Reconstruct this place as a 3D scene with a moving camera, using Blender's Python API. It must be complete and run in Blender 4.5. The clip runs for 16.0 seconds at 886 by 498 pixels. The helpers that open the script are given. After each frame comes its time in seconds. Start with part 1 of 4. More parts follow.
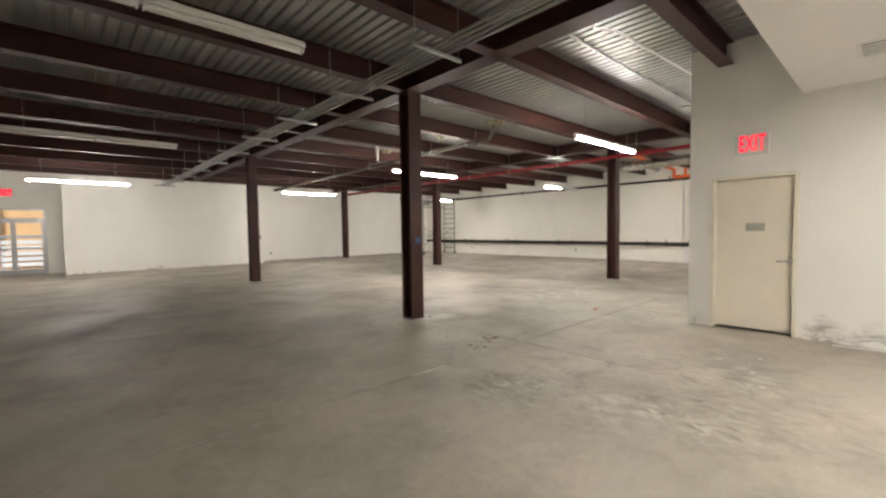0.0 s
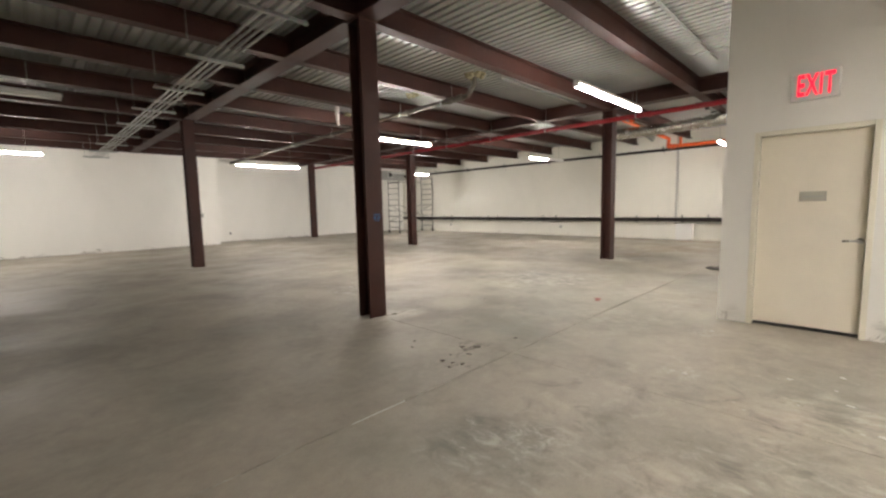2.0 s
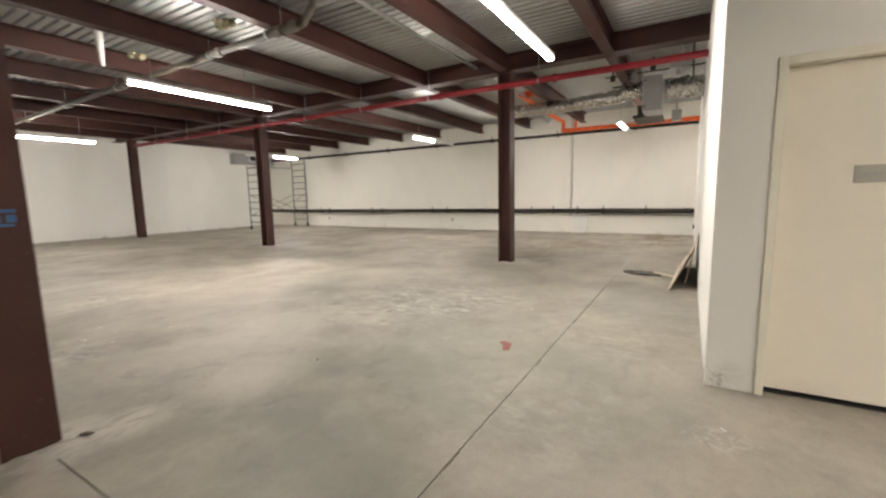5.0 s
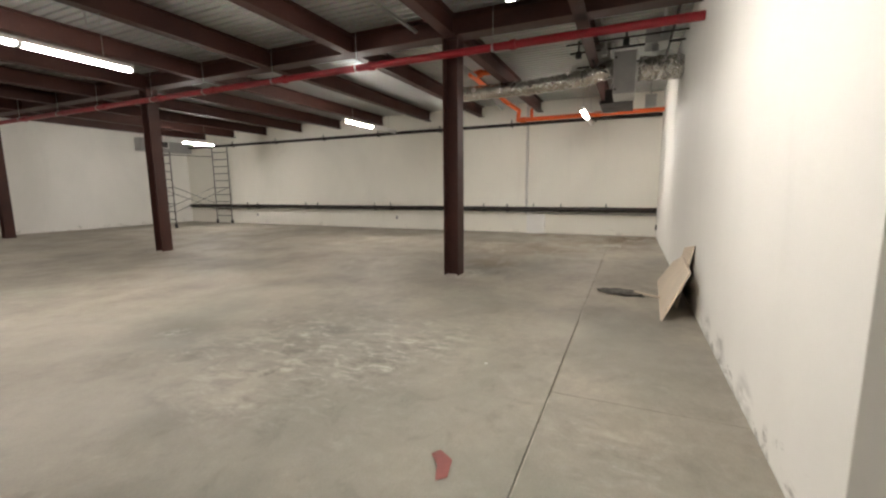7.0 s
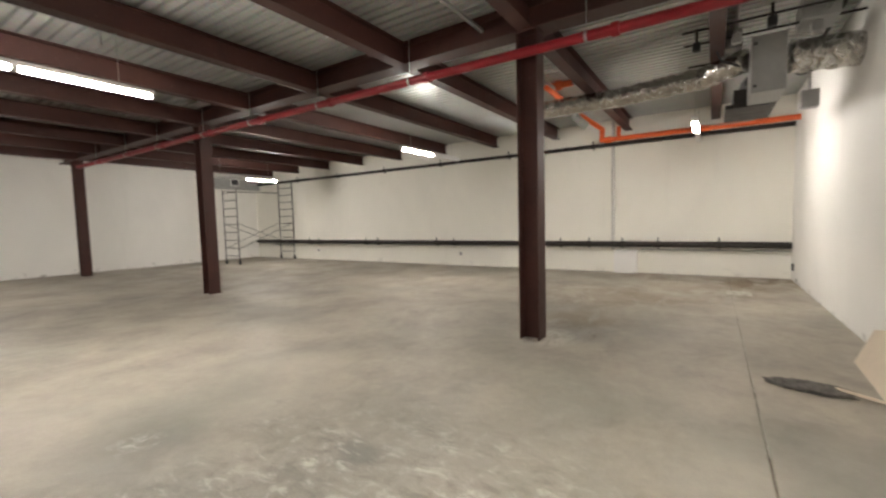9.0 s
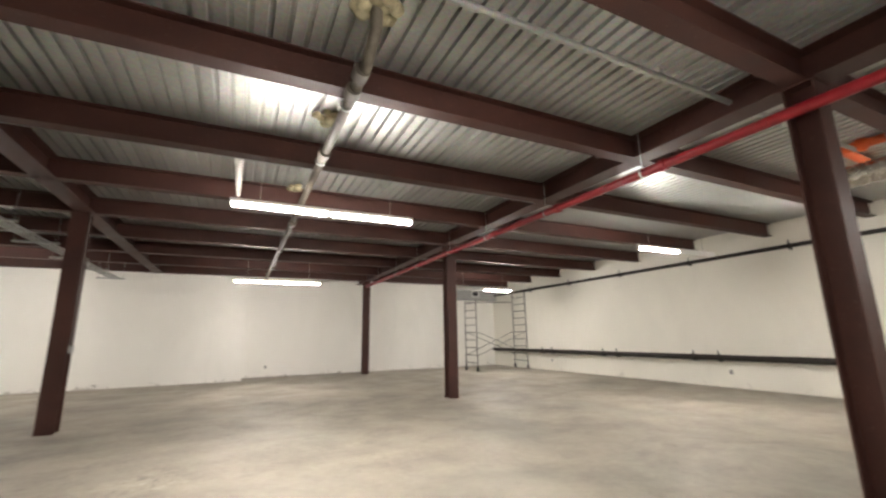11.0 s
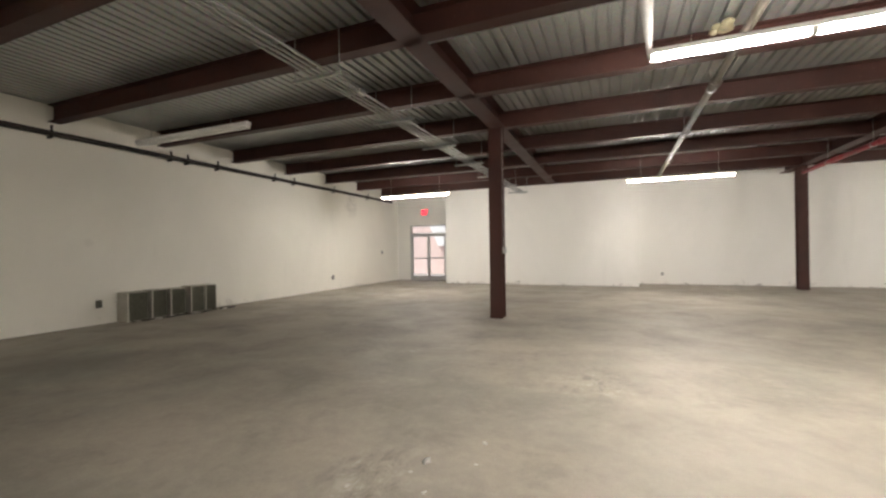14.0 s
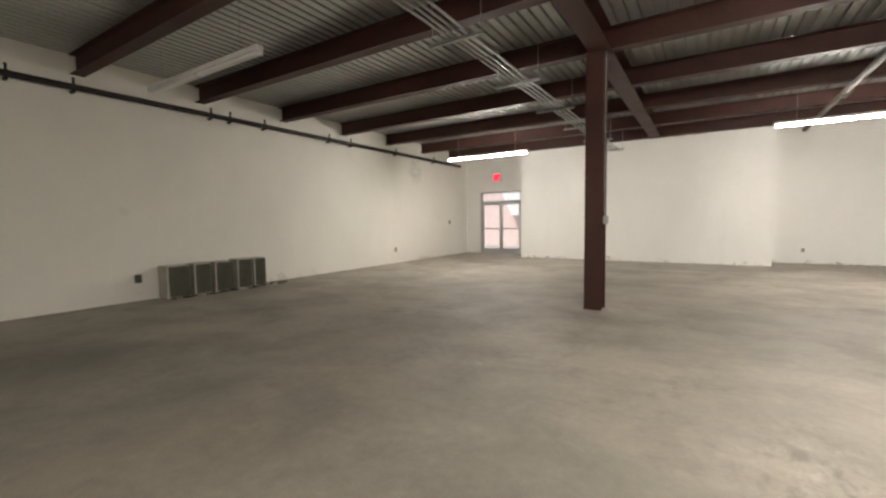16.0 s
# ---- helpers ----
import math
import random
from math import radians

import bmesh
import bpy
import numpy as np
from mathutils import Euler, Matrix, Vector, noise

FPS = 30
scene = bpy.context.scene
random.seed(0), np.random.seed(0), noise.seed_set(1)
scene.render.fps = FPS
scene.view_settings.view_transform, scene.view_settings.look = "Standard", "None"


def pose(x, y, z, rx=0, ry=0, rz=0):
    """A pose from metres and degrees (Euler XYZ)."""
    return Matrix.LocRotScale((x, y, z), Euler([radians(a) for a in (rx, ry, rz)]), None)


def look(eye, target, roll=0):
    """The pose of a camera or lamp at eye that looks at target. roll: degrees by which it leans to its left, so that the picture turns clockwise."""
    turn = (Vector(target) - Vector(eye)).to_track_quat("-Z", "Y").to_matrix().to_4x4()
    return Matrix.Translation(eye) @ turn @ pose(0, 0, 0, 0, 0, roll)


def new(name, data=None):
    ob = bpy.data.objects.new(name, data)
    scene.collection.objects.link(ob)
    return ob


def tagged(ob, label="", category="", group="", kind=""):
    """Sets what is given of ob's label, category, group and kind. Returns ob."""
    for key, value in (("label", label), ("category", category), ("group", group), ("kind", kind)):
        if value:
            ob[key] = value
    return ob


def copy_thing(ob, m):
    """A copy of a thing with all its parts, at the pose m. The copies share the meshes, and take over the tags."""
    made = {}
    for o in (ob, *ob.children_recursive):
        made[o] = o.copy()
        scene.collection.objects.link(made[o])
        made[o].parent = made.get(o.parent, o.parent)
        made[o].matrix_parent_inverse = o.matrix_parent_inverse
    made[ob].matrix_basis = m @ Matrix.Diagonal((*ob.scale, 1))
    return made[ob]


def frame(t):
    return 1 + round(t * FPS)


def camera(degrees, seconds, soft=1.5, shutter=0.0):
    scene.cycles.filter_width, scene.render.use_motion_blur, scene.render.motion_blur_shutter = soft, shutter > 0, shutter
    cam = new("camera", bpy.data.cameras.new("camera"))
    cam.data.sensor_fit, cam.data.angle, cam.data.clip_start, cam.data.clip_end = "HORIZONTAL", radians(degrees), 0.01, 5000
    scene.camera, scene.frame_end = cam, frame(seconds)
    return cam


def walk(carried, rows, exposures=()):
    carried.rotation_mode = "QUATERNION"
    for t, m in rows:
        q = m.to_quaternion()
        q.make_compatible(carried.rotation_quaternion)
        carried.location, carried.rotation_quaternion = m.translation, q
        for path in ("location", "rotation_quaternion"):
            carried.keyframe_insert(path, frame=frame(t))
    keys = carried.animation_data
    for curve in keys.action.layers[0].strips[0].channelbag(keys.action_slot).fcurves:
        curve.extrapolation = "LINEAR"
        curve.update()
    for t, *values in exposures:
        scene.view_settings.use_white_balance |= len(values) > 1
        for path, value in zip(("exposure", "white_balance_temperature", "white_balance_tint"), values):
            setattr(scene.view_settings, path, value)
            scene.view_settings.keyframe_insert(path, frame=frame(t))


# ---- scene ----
cam = camera(93.7, 16.0, soft=2.3, shutter=0.4)
PATH = [
    (0, (0.238, 0.101, 1.483), (1.586, 1.576, 1.391), -0.8),
    (0.5, (0.492, 0.317, 1.486), (1.919, 1.715, 1.387), -0.3),
    (1, (0.779, 0.599, 1.463), (2.144, 2.057, 1.358), -1.3),
    (1.5, (1.052, 0.856, 1.446), (2.409, 2.318, 1.29), -1.8),
    (2, (1.392, 1.091, 1.433), (2.801, 2.497, 1.231), -1.2),
    (2.5, (1.81, 1.345, 1.442), (3.32, 2.637, 1.215), -2.0),
    (3, (2.224, 1.584, 1.425), (3.738, 2.876, 1.23), -2.1),
    (3.5, (2.621, 1.81, 1.42), (4.18, 3.045, 1.206), -0.9),
    (4, (3.055, 2.039, 1.419), (4.654, 3.215, 1.171), -1.4),
    (4.5, (3.496, 2.215, 1.412), (5.111, 3.364, 1.144), -1.3),
    (5, (3.901, 2.388, 1.383), (5.607, 3.401, 1.129), -1.2),
    (7.5, (5.932, 3.117, 1.444), (7.742, 3.917, 1.153), -0.7),
    (8, (6.284, 3.296, 1.472), (8.085, 4.109, 1.168), -1.7),
    (8.5, (6.657, 3.503, 1.482), (8.418, 4.416, 1.223), -1.2),
    (9, (6.962, 3.714, 1.514), (8.633, 4.805, 1.378), -1.5),
    (11.5, (7.192, 3.945, 1.455), (7.778, 5.804, 1.904), -0.3),
    (12, (7.147, 4.023, 1.443), (7.439, 5.969, 1.798), 0.2),
    (12.5, (7.067, 4.167, 1.391), (7.036, 6.154, 1.622), 0.1),
    (13, (6.945, 4.446, 1.378), (6.585, 6.411, 1.476), -1.1),
    (13.5, (6.817, 4.789, 1.349), (6.211, 6.695, 1.384), -2.4),
    (14, (6.661, 5.181, 1.367), (5.898, 7.029, 1.371), -0.8),
    (14.5, (6.479, 5.606, 1.359), (5.621, 7.412, 1.296), -0.5),
    (15, (6.344, 6.005, 1.354), (5.403, 7.768, 1.274), -0.6),
    (15.5, (6.134, 6.408, 1.349), (5.128, 8.133, 1.247), -0.1),
    (16, (5.893, 6.781, 1.36), (4.827, 8.468, 1.224), -0.8),
]
walk(cam, [(t, look(eye, target, roll)) for t, eye, target, roll in PATH], exposures=[(0.0, 0.08), (3.0, 0.1), (5.0, 0.12), (7.5, -0.38), (8.5, -0.3), (9.0, -0.1), (11.5, 0.24), (12.5, 0.2), (13.5, 0.26), (16.0, 0.27)])

# ---- world and daylight ----
SUN_EL, SUN_ROT = 50, 200
world = bpy.data.worlds.new("world")
scene.world = world
world.use_nodes = True
wn = world.node_tree
sky = wn.nodes.new("ShaderNodeTexSky")
sky.sky_type, sky.sun_disc = "NISHITA", False
sky.sun_elevation, sky.sun_rotation = radians(SUN_EL), radians(SUN_ROT)
wn.links.new(sky.outputs[0], wn.nodes["Background"].inputs[0])
wn.nodes["Background"].inputs[1].default_value = 0.15
sun = new("sun", bpy.data.lights.new("sun", "SUN"))
sun.data.energy, sun.data.angle, sun.data.color = 3.6, radians(0.5), (1, 0.95, 0.88)
sun.matrix_world = look((0, 0, 0), (math.sin(radians(20)) * 0.6, 0.8, -1.1))

LAMP_STRENGTH = 255.0
# strength of the unseen panels added in the soffit
FILL_STRENGTH = 50.0

# ---- plan, in metres ----
XW, XE = -2.66, 18.97            # west and east wall faces
YN, YB = 22.25, 20.99            # north wall face, face of the projecting block
XB0, XB1 = 0.26, 7.43            # the projecting block
XP, YP = 7.28, 2.24              # partition with the exit door, and the long side of that room
YS = -3.2                        # unseen south wall, added to close the room
DECK = 4.065                      # underside of the steel deck
STEEL = 3.75                     # underside of beams and girders
GX = (4.56, 11.93)                # girder lines
COLY = (5.62, 13.26, 20.99)      # column lines
PITCH = 1.9105                   # beam spacing
SOFFIT_Y, SOFFIT_Z = 0.955, 3.165


# ---- mesh helpers ----
def box(bm, x0, x1, y0, y1, z0, z1):
    return bmesh.ops.create_cube(bm, size=1, matrix=Matrix.Translation(((x0 + x1) / 2, (y0 + y1) / 2, (z0 + z1) / 2)) @ Matrix.Diagonal((x1 - x0, y1 - y0, z1 - z0, 1)))["verts"]


def rbox(bm, x0, x1, y0, y1, z0, z1, r=0.005, seg=1):
    vs = box(bm, x0, x1, y0, y1, z0, z1)
    es = list({e for v in vs for e in v.link_edges})
    bmesh.ops.bevel(bm, geom=es, offset=r, segments=seg, affect="EDGES", profile=0.5)


def rod(bm, a, b, r, n=12, r2=None):
    a, b = Vector(a), Vector(b)
    d = b - a
    m = Matrix.Translation((a + b) / 2) @ d.to_track_quat("Z", "Y").to_matrix().to_4x4()
    return bmesh.ops.create_cone(bm, cap_ends=True, segments=n, radius1=r, radius2=r if r2 is None else r2, depth=d.length, matrix=m)["verts"]


def tube(bm, pts, r, n=10):
    """A bent pipe through pts with round joints."""
    for a, b in zip(pts, pts[1:]):
        rod(bm, a, b, r, n)
    for p in pts[1:-1]:
        bmesh.ops.create_uvsphere(bm, u_segments=n, v_segments=6, radius=r * 1.02, matrix=Matrix.Translation(p))


def smooth(bm, angle=40):
    for f in bm.faces:
        f.smooth = True
    for e in bm.edges:
        e.smooth = len(e.link_faces) == 2 and e.calc_face_angle(0) < radians(angle)


def mesh(name, bm, material, soft=True):
    if soft:
        smooth(bm)
    me = bpy.data.meshes.new(name)
    bm.to_mesh(me)
    bm.free()
    me.materials.append(material)
    return me


def part(name, bm, material, parent, label=""):
    ob = new(name, mesh(name, bm, material))
    ob.parent = parent
    return tagged(ob, label)


def solid(name, bm, material, label="", category="", group="", kind=""):
    return tagged(new(name, mesh(name, bm, material)), label, category, group, kind)


def thing(name, x, y, z, label, category, group="", kind=""):
    ob = new(name)
    ob.matrix_basis = pose(x, y, z)
    return tagged(ob, label, category, group, kind)


# ---- materials ----
class Mat:
    def __init__(self, name, rough=0.6, metal=0.0, color=(0.5, 0.5, 0.5)):
        self.m = bpy.data.materials.new(name)
        self.m.use_nodes = True
        self.t = self.m.node_tree
        self.b = self.t.nodes["Principled BSDF"]
        self.b.inputs["Roughness"].default_value = rough
        self.b.inputs["Metallic"].default_value = metal
        self.b.inputs["Base Color"].default_value = (*color, 1)
        self.co = self.node("ShaderNodeTexCoord").outputs["Object"]

    def node(self, kind, **values):
        n = self.t.nodes.new(kind)
        for k, v in values.items():
            n.inputs[k].default_value = v
        return n

    def link(self, a, b):
        self.t.links.new(a, b)

    def world_place(self):
        self.co = self.node("ShaderNodeNewGeometry").outputs["Position"]

    def noise(self, scale, detail=4, rough=0.55, stretch=(1, 1, 1), distort=0.0, shift=(0, 0, 0)):
        mp = self.node("ShaderNodeMapping")
        mp.inputs["Scale"].default_value = stretch
        mp.inputs["Location"].default_value = shift
        self.link(self.co, mp.inputs[0])
        n = self.node("ShaderNodeTexNoise", Scale=scale, Detail=detail, Roughness=rough, Distortion=distort)
        self.link(mp.outputs[0], n.inputs["Vector"])
        return n.outputs["Fac"]

    def ramp(self, fac, stops):
        r = self.node("ShaderNodeValToRGB")
        el = r.color_ramp.elements
        while len(el) < len(stops):
            el.new(0.5)
        for e, (p, c) in zip(el, stops):
            e.position, e.color = p, (*c, 1) if len(c) == 3 else c
        self.link(fac, r.inputs[0])
        return r.outputs[0]

    def mix(self, fac, a, b, mode="MIX"):
        n = self.t.nodes.new("ShaderNodeMix")
        n.data_type, n.blend_type = "RGBA", mode
        for s, v in ((n.inputs[0], fac), (n.inputs[6], a), (n.inputs[7], b)):
            if hasattr(v, "links"):
                self.link(v, s)
            else:
                s.default_value = v if not isinstance(v, tuple) else (*v, 1)
        return n.outputs[2]

    def math(self, op, a, b=0.0):
        n = self.t.nodes.new("ShaderNodeMath")
        n.operation = op
        for s, v in ((n.inputs[0], a), (n.inputs[1], b)):
            if hasattr(v, "links"):
                self.link(v, s)
            else:
                s.default_value = v
        return n.outputs[0]

    def span(self, v, a, b, c, d):
        n = self.node("ShaderNodeMapRange")
        self.link(v, n.inputs[0])
        for i, x in enumerate((a, b, c, d)):
            n.inputs[i + 1].default_value = x
        return n.outputs[0]

    def color(self, c):
        self.link(c, self.b.inputs["Base Color"])

    def gloss(self, r):
        self.link(r, self.b.inputs["Roughness"])

    def bump(self, h, strength=0.2, dist=0.01):
        n = self.node("ShaderNodeBump", Strength=strength, Distance=dist)
        self.link(h, n.inputs["Height"])
        self.link(n.outputs[0], self.b.inputs["Normal"])


def concrete_floor():
    a = Mat("concrete_floor", 0.65)
    a.world_place()
    a.b.inputs["Specular IOR Level"].default_value = 0.34
    wob = a.noise(1.6, 4, 0.6, shift=(8, 3, 0))

    def spot(x, y, r, strength=1.0):
        d = a.t.nodes.new("ShaderNodeVectorMath")
        d.operation = "DISTANCE"
        a.link(a.co, d.inputs[0])
        d.inputs[1].default_value = (x, y, 0)
        rag = a.math("ADD", d.outputs["Value"], a.math("MULTIPLY", a.math("SUBTRACT", wob, 0.5), r * 1.6))
        return a.span(rag, r, r * 0.35, 0, strength)

    def union(*spots):
        f = spots[0]
        for p in spots[1:]:
            f = a.math("MAXIMUM", f, p)
        return f

    big = a.noise(0.3, 4, 0.55, distort=0.7)
    mid = a.noise(0.8, 5, 0.62, (1, 1, 1), 0.35, (3, 7, 0))
    cloud = a.noise(1.9, 6, 0.64, (1, 1, 1), 0.3, (13, 5, 0))
    fine = a.noise(11, 8, 0.7)
    grain = a.noise(75, 4, 0.7)
    warm = a.ramp(big, [(0.3, (0.325, 0.295, 0.246)), (0.5, (0.372, 0.334, 0.28)), (0.7, (0.41, 0.369, 0.309))])
    c = a.mix(a.span(mid, 0.44, 0.64, 0, 0.45), warm, (0.225, 0.217, 0.19))
    c = a.mix(a.span(cloud, 0.53, 0.66, 0, 0.38), c, (0.41, 0.375, 0.32))
    c = a.mix(a.span(cloud, 0.45, 0.33, 0, 0.34), c, (0.185, 0.175, 0.15))
    busy = union(spot(7.4, 4.9, 3.6), spot(4.4, 1.6, 2.2), spot(15.5, 4.0, 2.5, 0.6))
    blot = a.noise(3.4, 6, 0.62, (1, 1, 1), 0.8, (17, 23, 0))
    c = a.mix(a.math("MULTIPLY", busy, a.span(blot, 0.54, 0.64, 0, 0.55)), c, (0.19, 0.18, 0.155))
    c = a.mix(a.math("MULTIPLY", busy, a.span(blot, 0.43, 0.35, 0, 0.45)), c, (0.47, 0.43, 0.37))
    c = a.mix(0.3, c, a.ramp(fine, [(0.3, (0.25, 0.24, 0.22)), (0.7, (0.55, 0.53, 0.49))]), "OVERLAY")
    patch = a.noise(1.25, 5, 0.58, (1, 1, 1), 0.9, (31, 17, 0))
    c = a.mix(a.span(patch, 0.53, 0.6, 0, 0.14), c, (0.42, 0.37, 0.295))
    c = a.mix(a.span(patch, 0.44, 0.37, 0, 0.15), c, (0.2, 0.2, 0.178))
    # broad dark stains and patches
    c = a.mix(union(spot(0.4, 8.1, 1.0, 0.4), spot(12.5, 5.1, 0.7, 0.5), spot(6.2, 4.2, 0.8, 0.35), spot(8.2, 7.05, 0.6, 0.6), spot(10.3, 3.0, 0.8, 0.35), spot(3.3, 2.55, 0.5, 0.4), spot(5.7, 4.6, 0.45, 0.55), spot(6.35, 4.75, 0.7, 0.45), spot(5.5, 3.9, 0.8, 0.4), spot(8.84, 5.65, 0.22, 0.8), spot(7.05, 5.59, 0.25, 0.5)), c, (0.15, 0.146, 0.13))
    # wide areas mixed towards grey, which darkens the floor there
    c = a.mix(union(spot(8.0, 5.0, 2.6, 0.5), spot(9.5, 2.9, 1.2, 0.5), spot(13, 5.5, 2.0, 0.35)), c, (0.2, 0.196, 0.175))
    # paler worn patches
    c = a.mix(union(spot(6.6, 6.3, 1.1, 0.5), spot(5.9, 5.35, 0.5, 0.5), spot(7.6, 5.6, 0.6, 0.45), spot(7.4, 8.2, 1.4, 0.4), spot(9.8, 3.6, 0.5, 0.4), spot(9.5, 7.5, 1.3, 0.35), spot(4.0, 4.4, 0.6, 0.3), spot(5.6, 2.6, 0.7, 0.3)), c, (0.45, 0.41, 0.345))
    # scuffed, half rubbed-off coating
    rip = a.noise(7.0, 6, 0.66, (1.5, 0.8, 1), 0.5, (11, 2, 0))
    patchy = a.span(a.noise(1.7, 4, 0.6, (1.4, 0.8, 1), 0.6, (6, 9, 0)), 0.38, 0.58, 0.4, 1.0)
    zone = union(spot(8.3, 5.5, 1.35), spot(9.0, 4.6, 0.7, 0.9), spot(6.4, 3.2, 0.7, 0.45), spot(3.9, 1.2, 0.8), spot(3.3, 2.5, 0.6), spot(5.35, 7.3, 0.5, 0.8), spot(5.0, 1.1, 0.6, 0.8), spot(6.4, 9.6, 0.7, 0.6), spot(7.9, 3.0, 0.5, 0.5))
    zone = a.math("MULTIPLY", zone, patchy)
    c = a.mix(a.math("MULTIPLY", zone, a.span(rip, 0.49, 0.37, 0, 0.85)), c, (0.15, 0.143, 0.125))
    c = a.mix(a.math("MULTIPLY", zone, a.span(rip, 0.53, 0.64, 0, 0.8)), c, (0.52, 0.49, 0.43))
    # greenish damp tint in places, and trodden dirt by the joint crossing
    damp = a.noise(0.55, 5, 0.6, (1, 1, 1), 0.6, (21, 4, 0))
    c = a.mix(a.span(damp, 0.5, 0.68, 0, 0.45), c, (0.235, 0.235, 0.195))
    smear = a.noise(7.0, 5, 0.62, (0.5, 1.5, 1), 1.2, (5, 1, 0))
    dirt = union(spot(4.45, 3.8, 0.34), spot(4.15, 3.6, 0.22, 0.8), spot(4.75, 5.4, 0.3, 0.9), spot(12.4, 5.2, 0.45, 0.7))
    c = a.mix(a.math("MULTIPLY", dirt, a.span(smear, 0.55, 0.66, 0, 0.85)), c, (0.07, 0.056, 0.044))
    # pale grout dust swept round the column feet
    foot = union(spot(4.7, 5.5, 0.42), spot(4.95, 5.4, 0.3), spot(4.5, 13.2, 0.45, 0.7), spot(11.95, 5.5, 0.5, 0.9), spot(11.93, 13.2, 0.45, 0.6))
    c = a.mix(a.math("MULTIPLY", foot, a.span(smear, 0.4, 0.52, 0.25, 0.75)), c, (0.52, 0.48, 0.42))
    # white chips, and pale spots at (6.55, 2.2) and (4.1, 10.25)
    pale_marks = union(spot(8.16, 7.11, 0.2), spot(3.5, 2.45, 0.25), spot(6.55, 2.2, 0.22), spot(5.2, 2.05, 0.2), spot(8.9, 4.45, 0.12), spot(4.1, 10.25, 0.25, 0.6))
    c = a.mix(a.math("MULTIPLY", pale_marks, a.span(a.noise(14, 6, 0.7, distort=1.0), 0.47, 0.66, 0, 0.65)), c, (0.52, 0.5, 0.45))
    # speckles of white paint
    v = a.node("ShaderNodeTexVoronoi", Scale=7.0, Randomness=1.0)
    a.link(a.co, v.inputs["Vector"])
    sp = a.math("MULTIPLY", a.span(v.outputs["Distance"], 0.12, 0.08, 0, 0.8), union(spot(5.6, 7.5, 0.6), spot(5.2, 1.2, 0.7, 0.8)))
    c = a.mix(sp, c, (0.62, 0.6, 0.57))
    c = a.mix(0.2, c, a.ramp(grain, [(0.3, (0.3, 0.3, 0.3)), (0.7, (0.7, 0.7, 0.7))]), "OVERLAY")
    # rust-coloured damp stains towards the south-east corner
    st = a.noise(1.1, 6, 0.65, (0.6, 1.5, 1), 1.5, (2, 2, 0))
    rust = union(spot(17.9, 2.9, 1.2), spot(15.2, 5.2, 1.7, 0.5), spot(16.6, 3.6, 1.5, 0.5), spot(18.5, 5.2, 1.2, 0.4), spot(13.3, 5.3, 0.8, 0.5), spot(18.5, 2.6, 0.8))
    c = a.mix(a.math("MULTIPLY", rust, a.span(st, 0.41, 0.51, 0.12, 0.95)), c, (0.155, 0.112, 0.068))
    a.color(c)
    a.gloss(a.span(mid, 0.35, 0.65, 0.48, 0.72))
    h = a.math("ADD", a.math("MULTIPLY", fine, 0.5), a.math("MULTIPLY", grain, 0.5))
    a.bump(a.math("ADD", h, a.math("MULTIPLY", a.math("MULTIPLY", rip, zone), 1.6)), 0.2, 0.004)
    return a.m


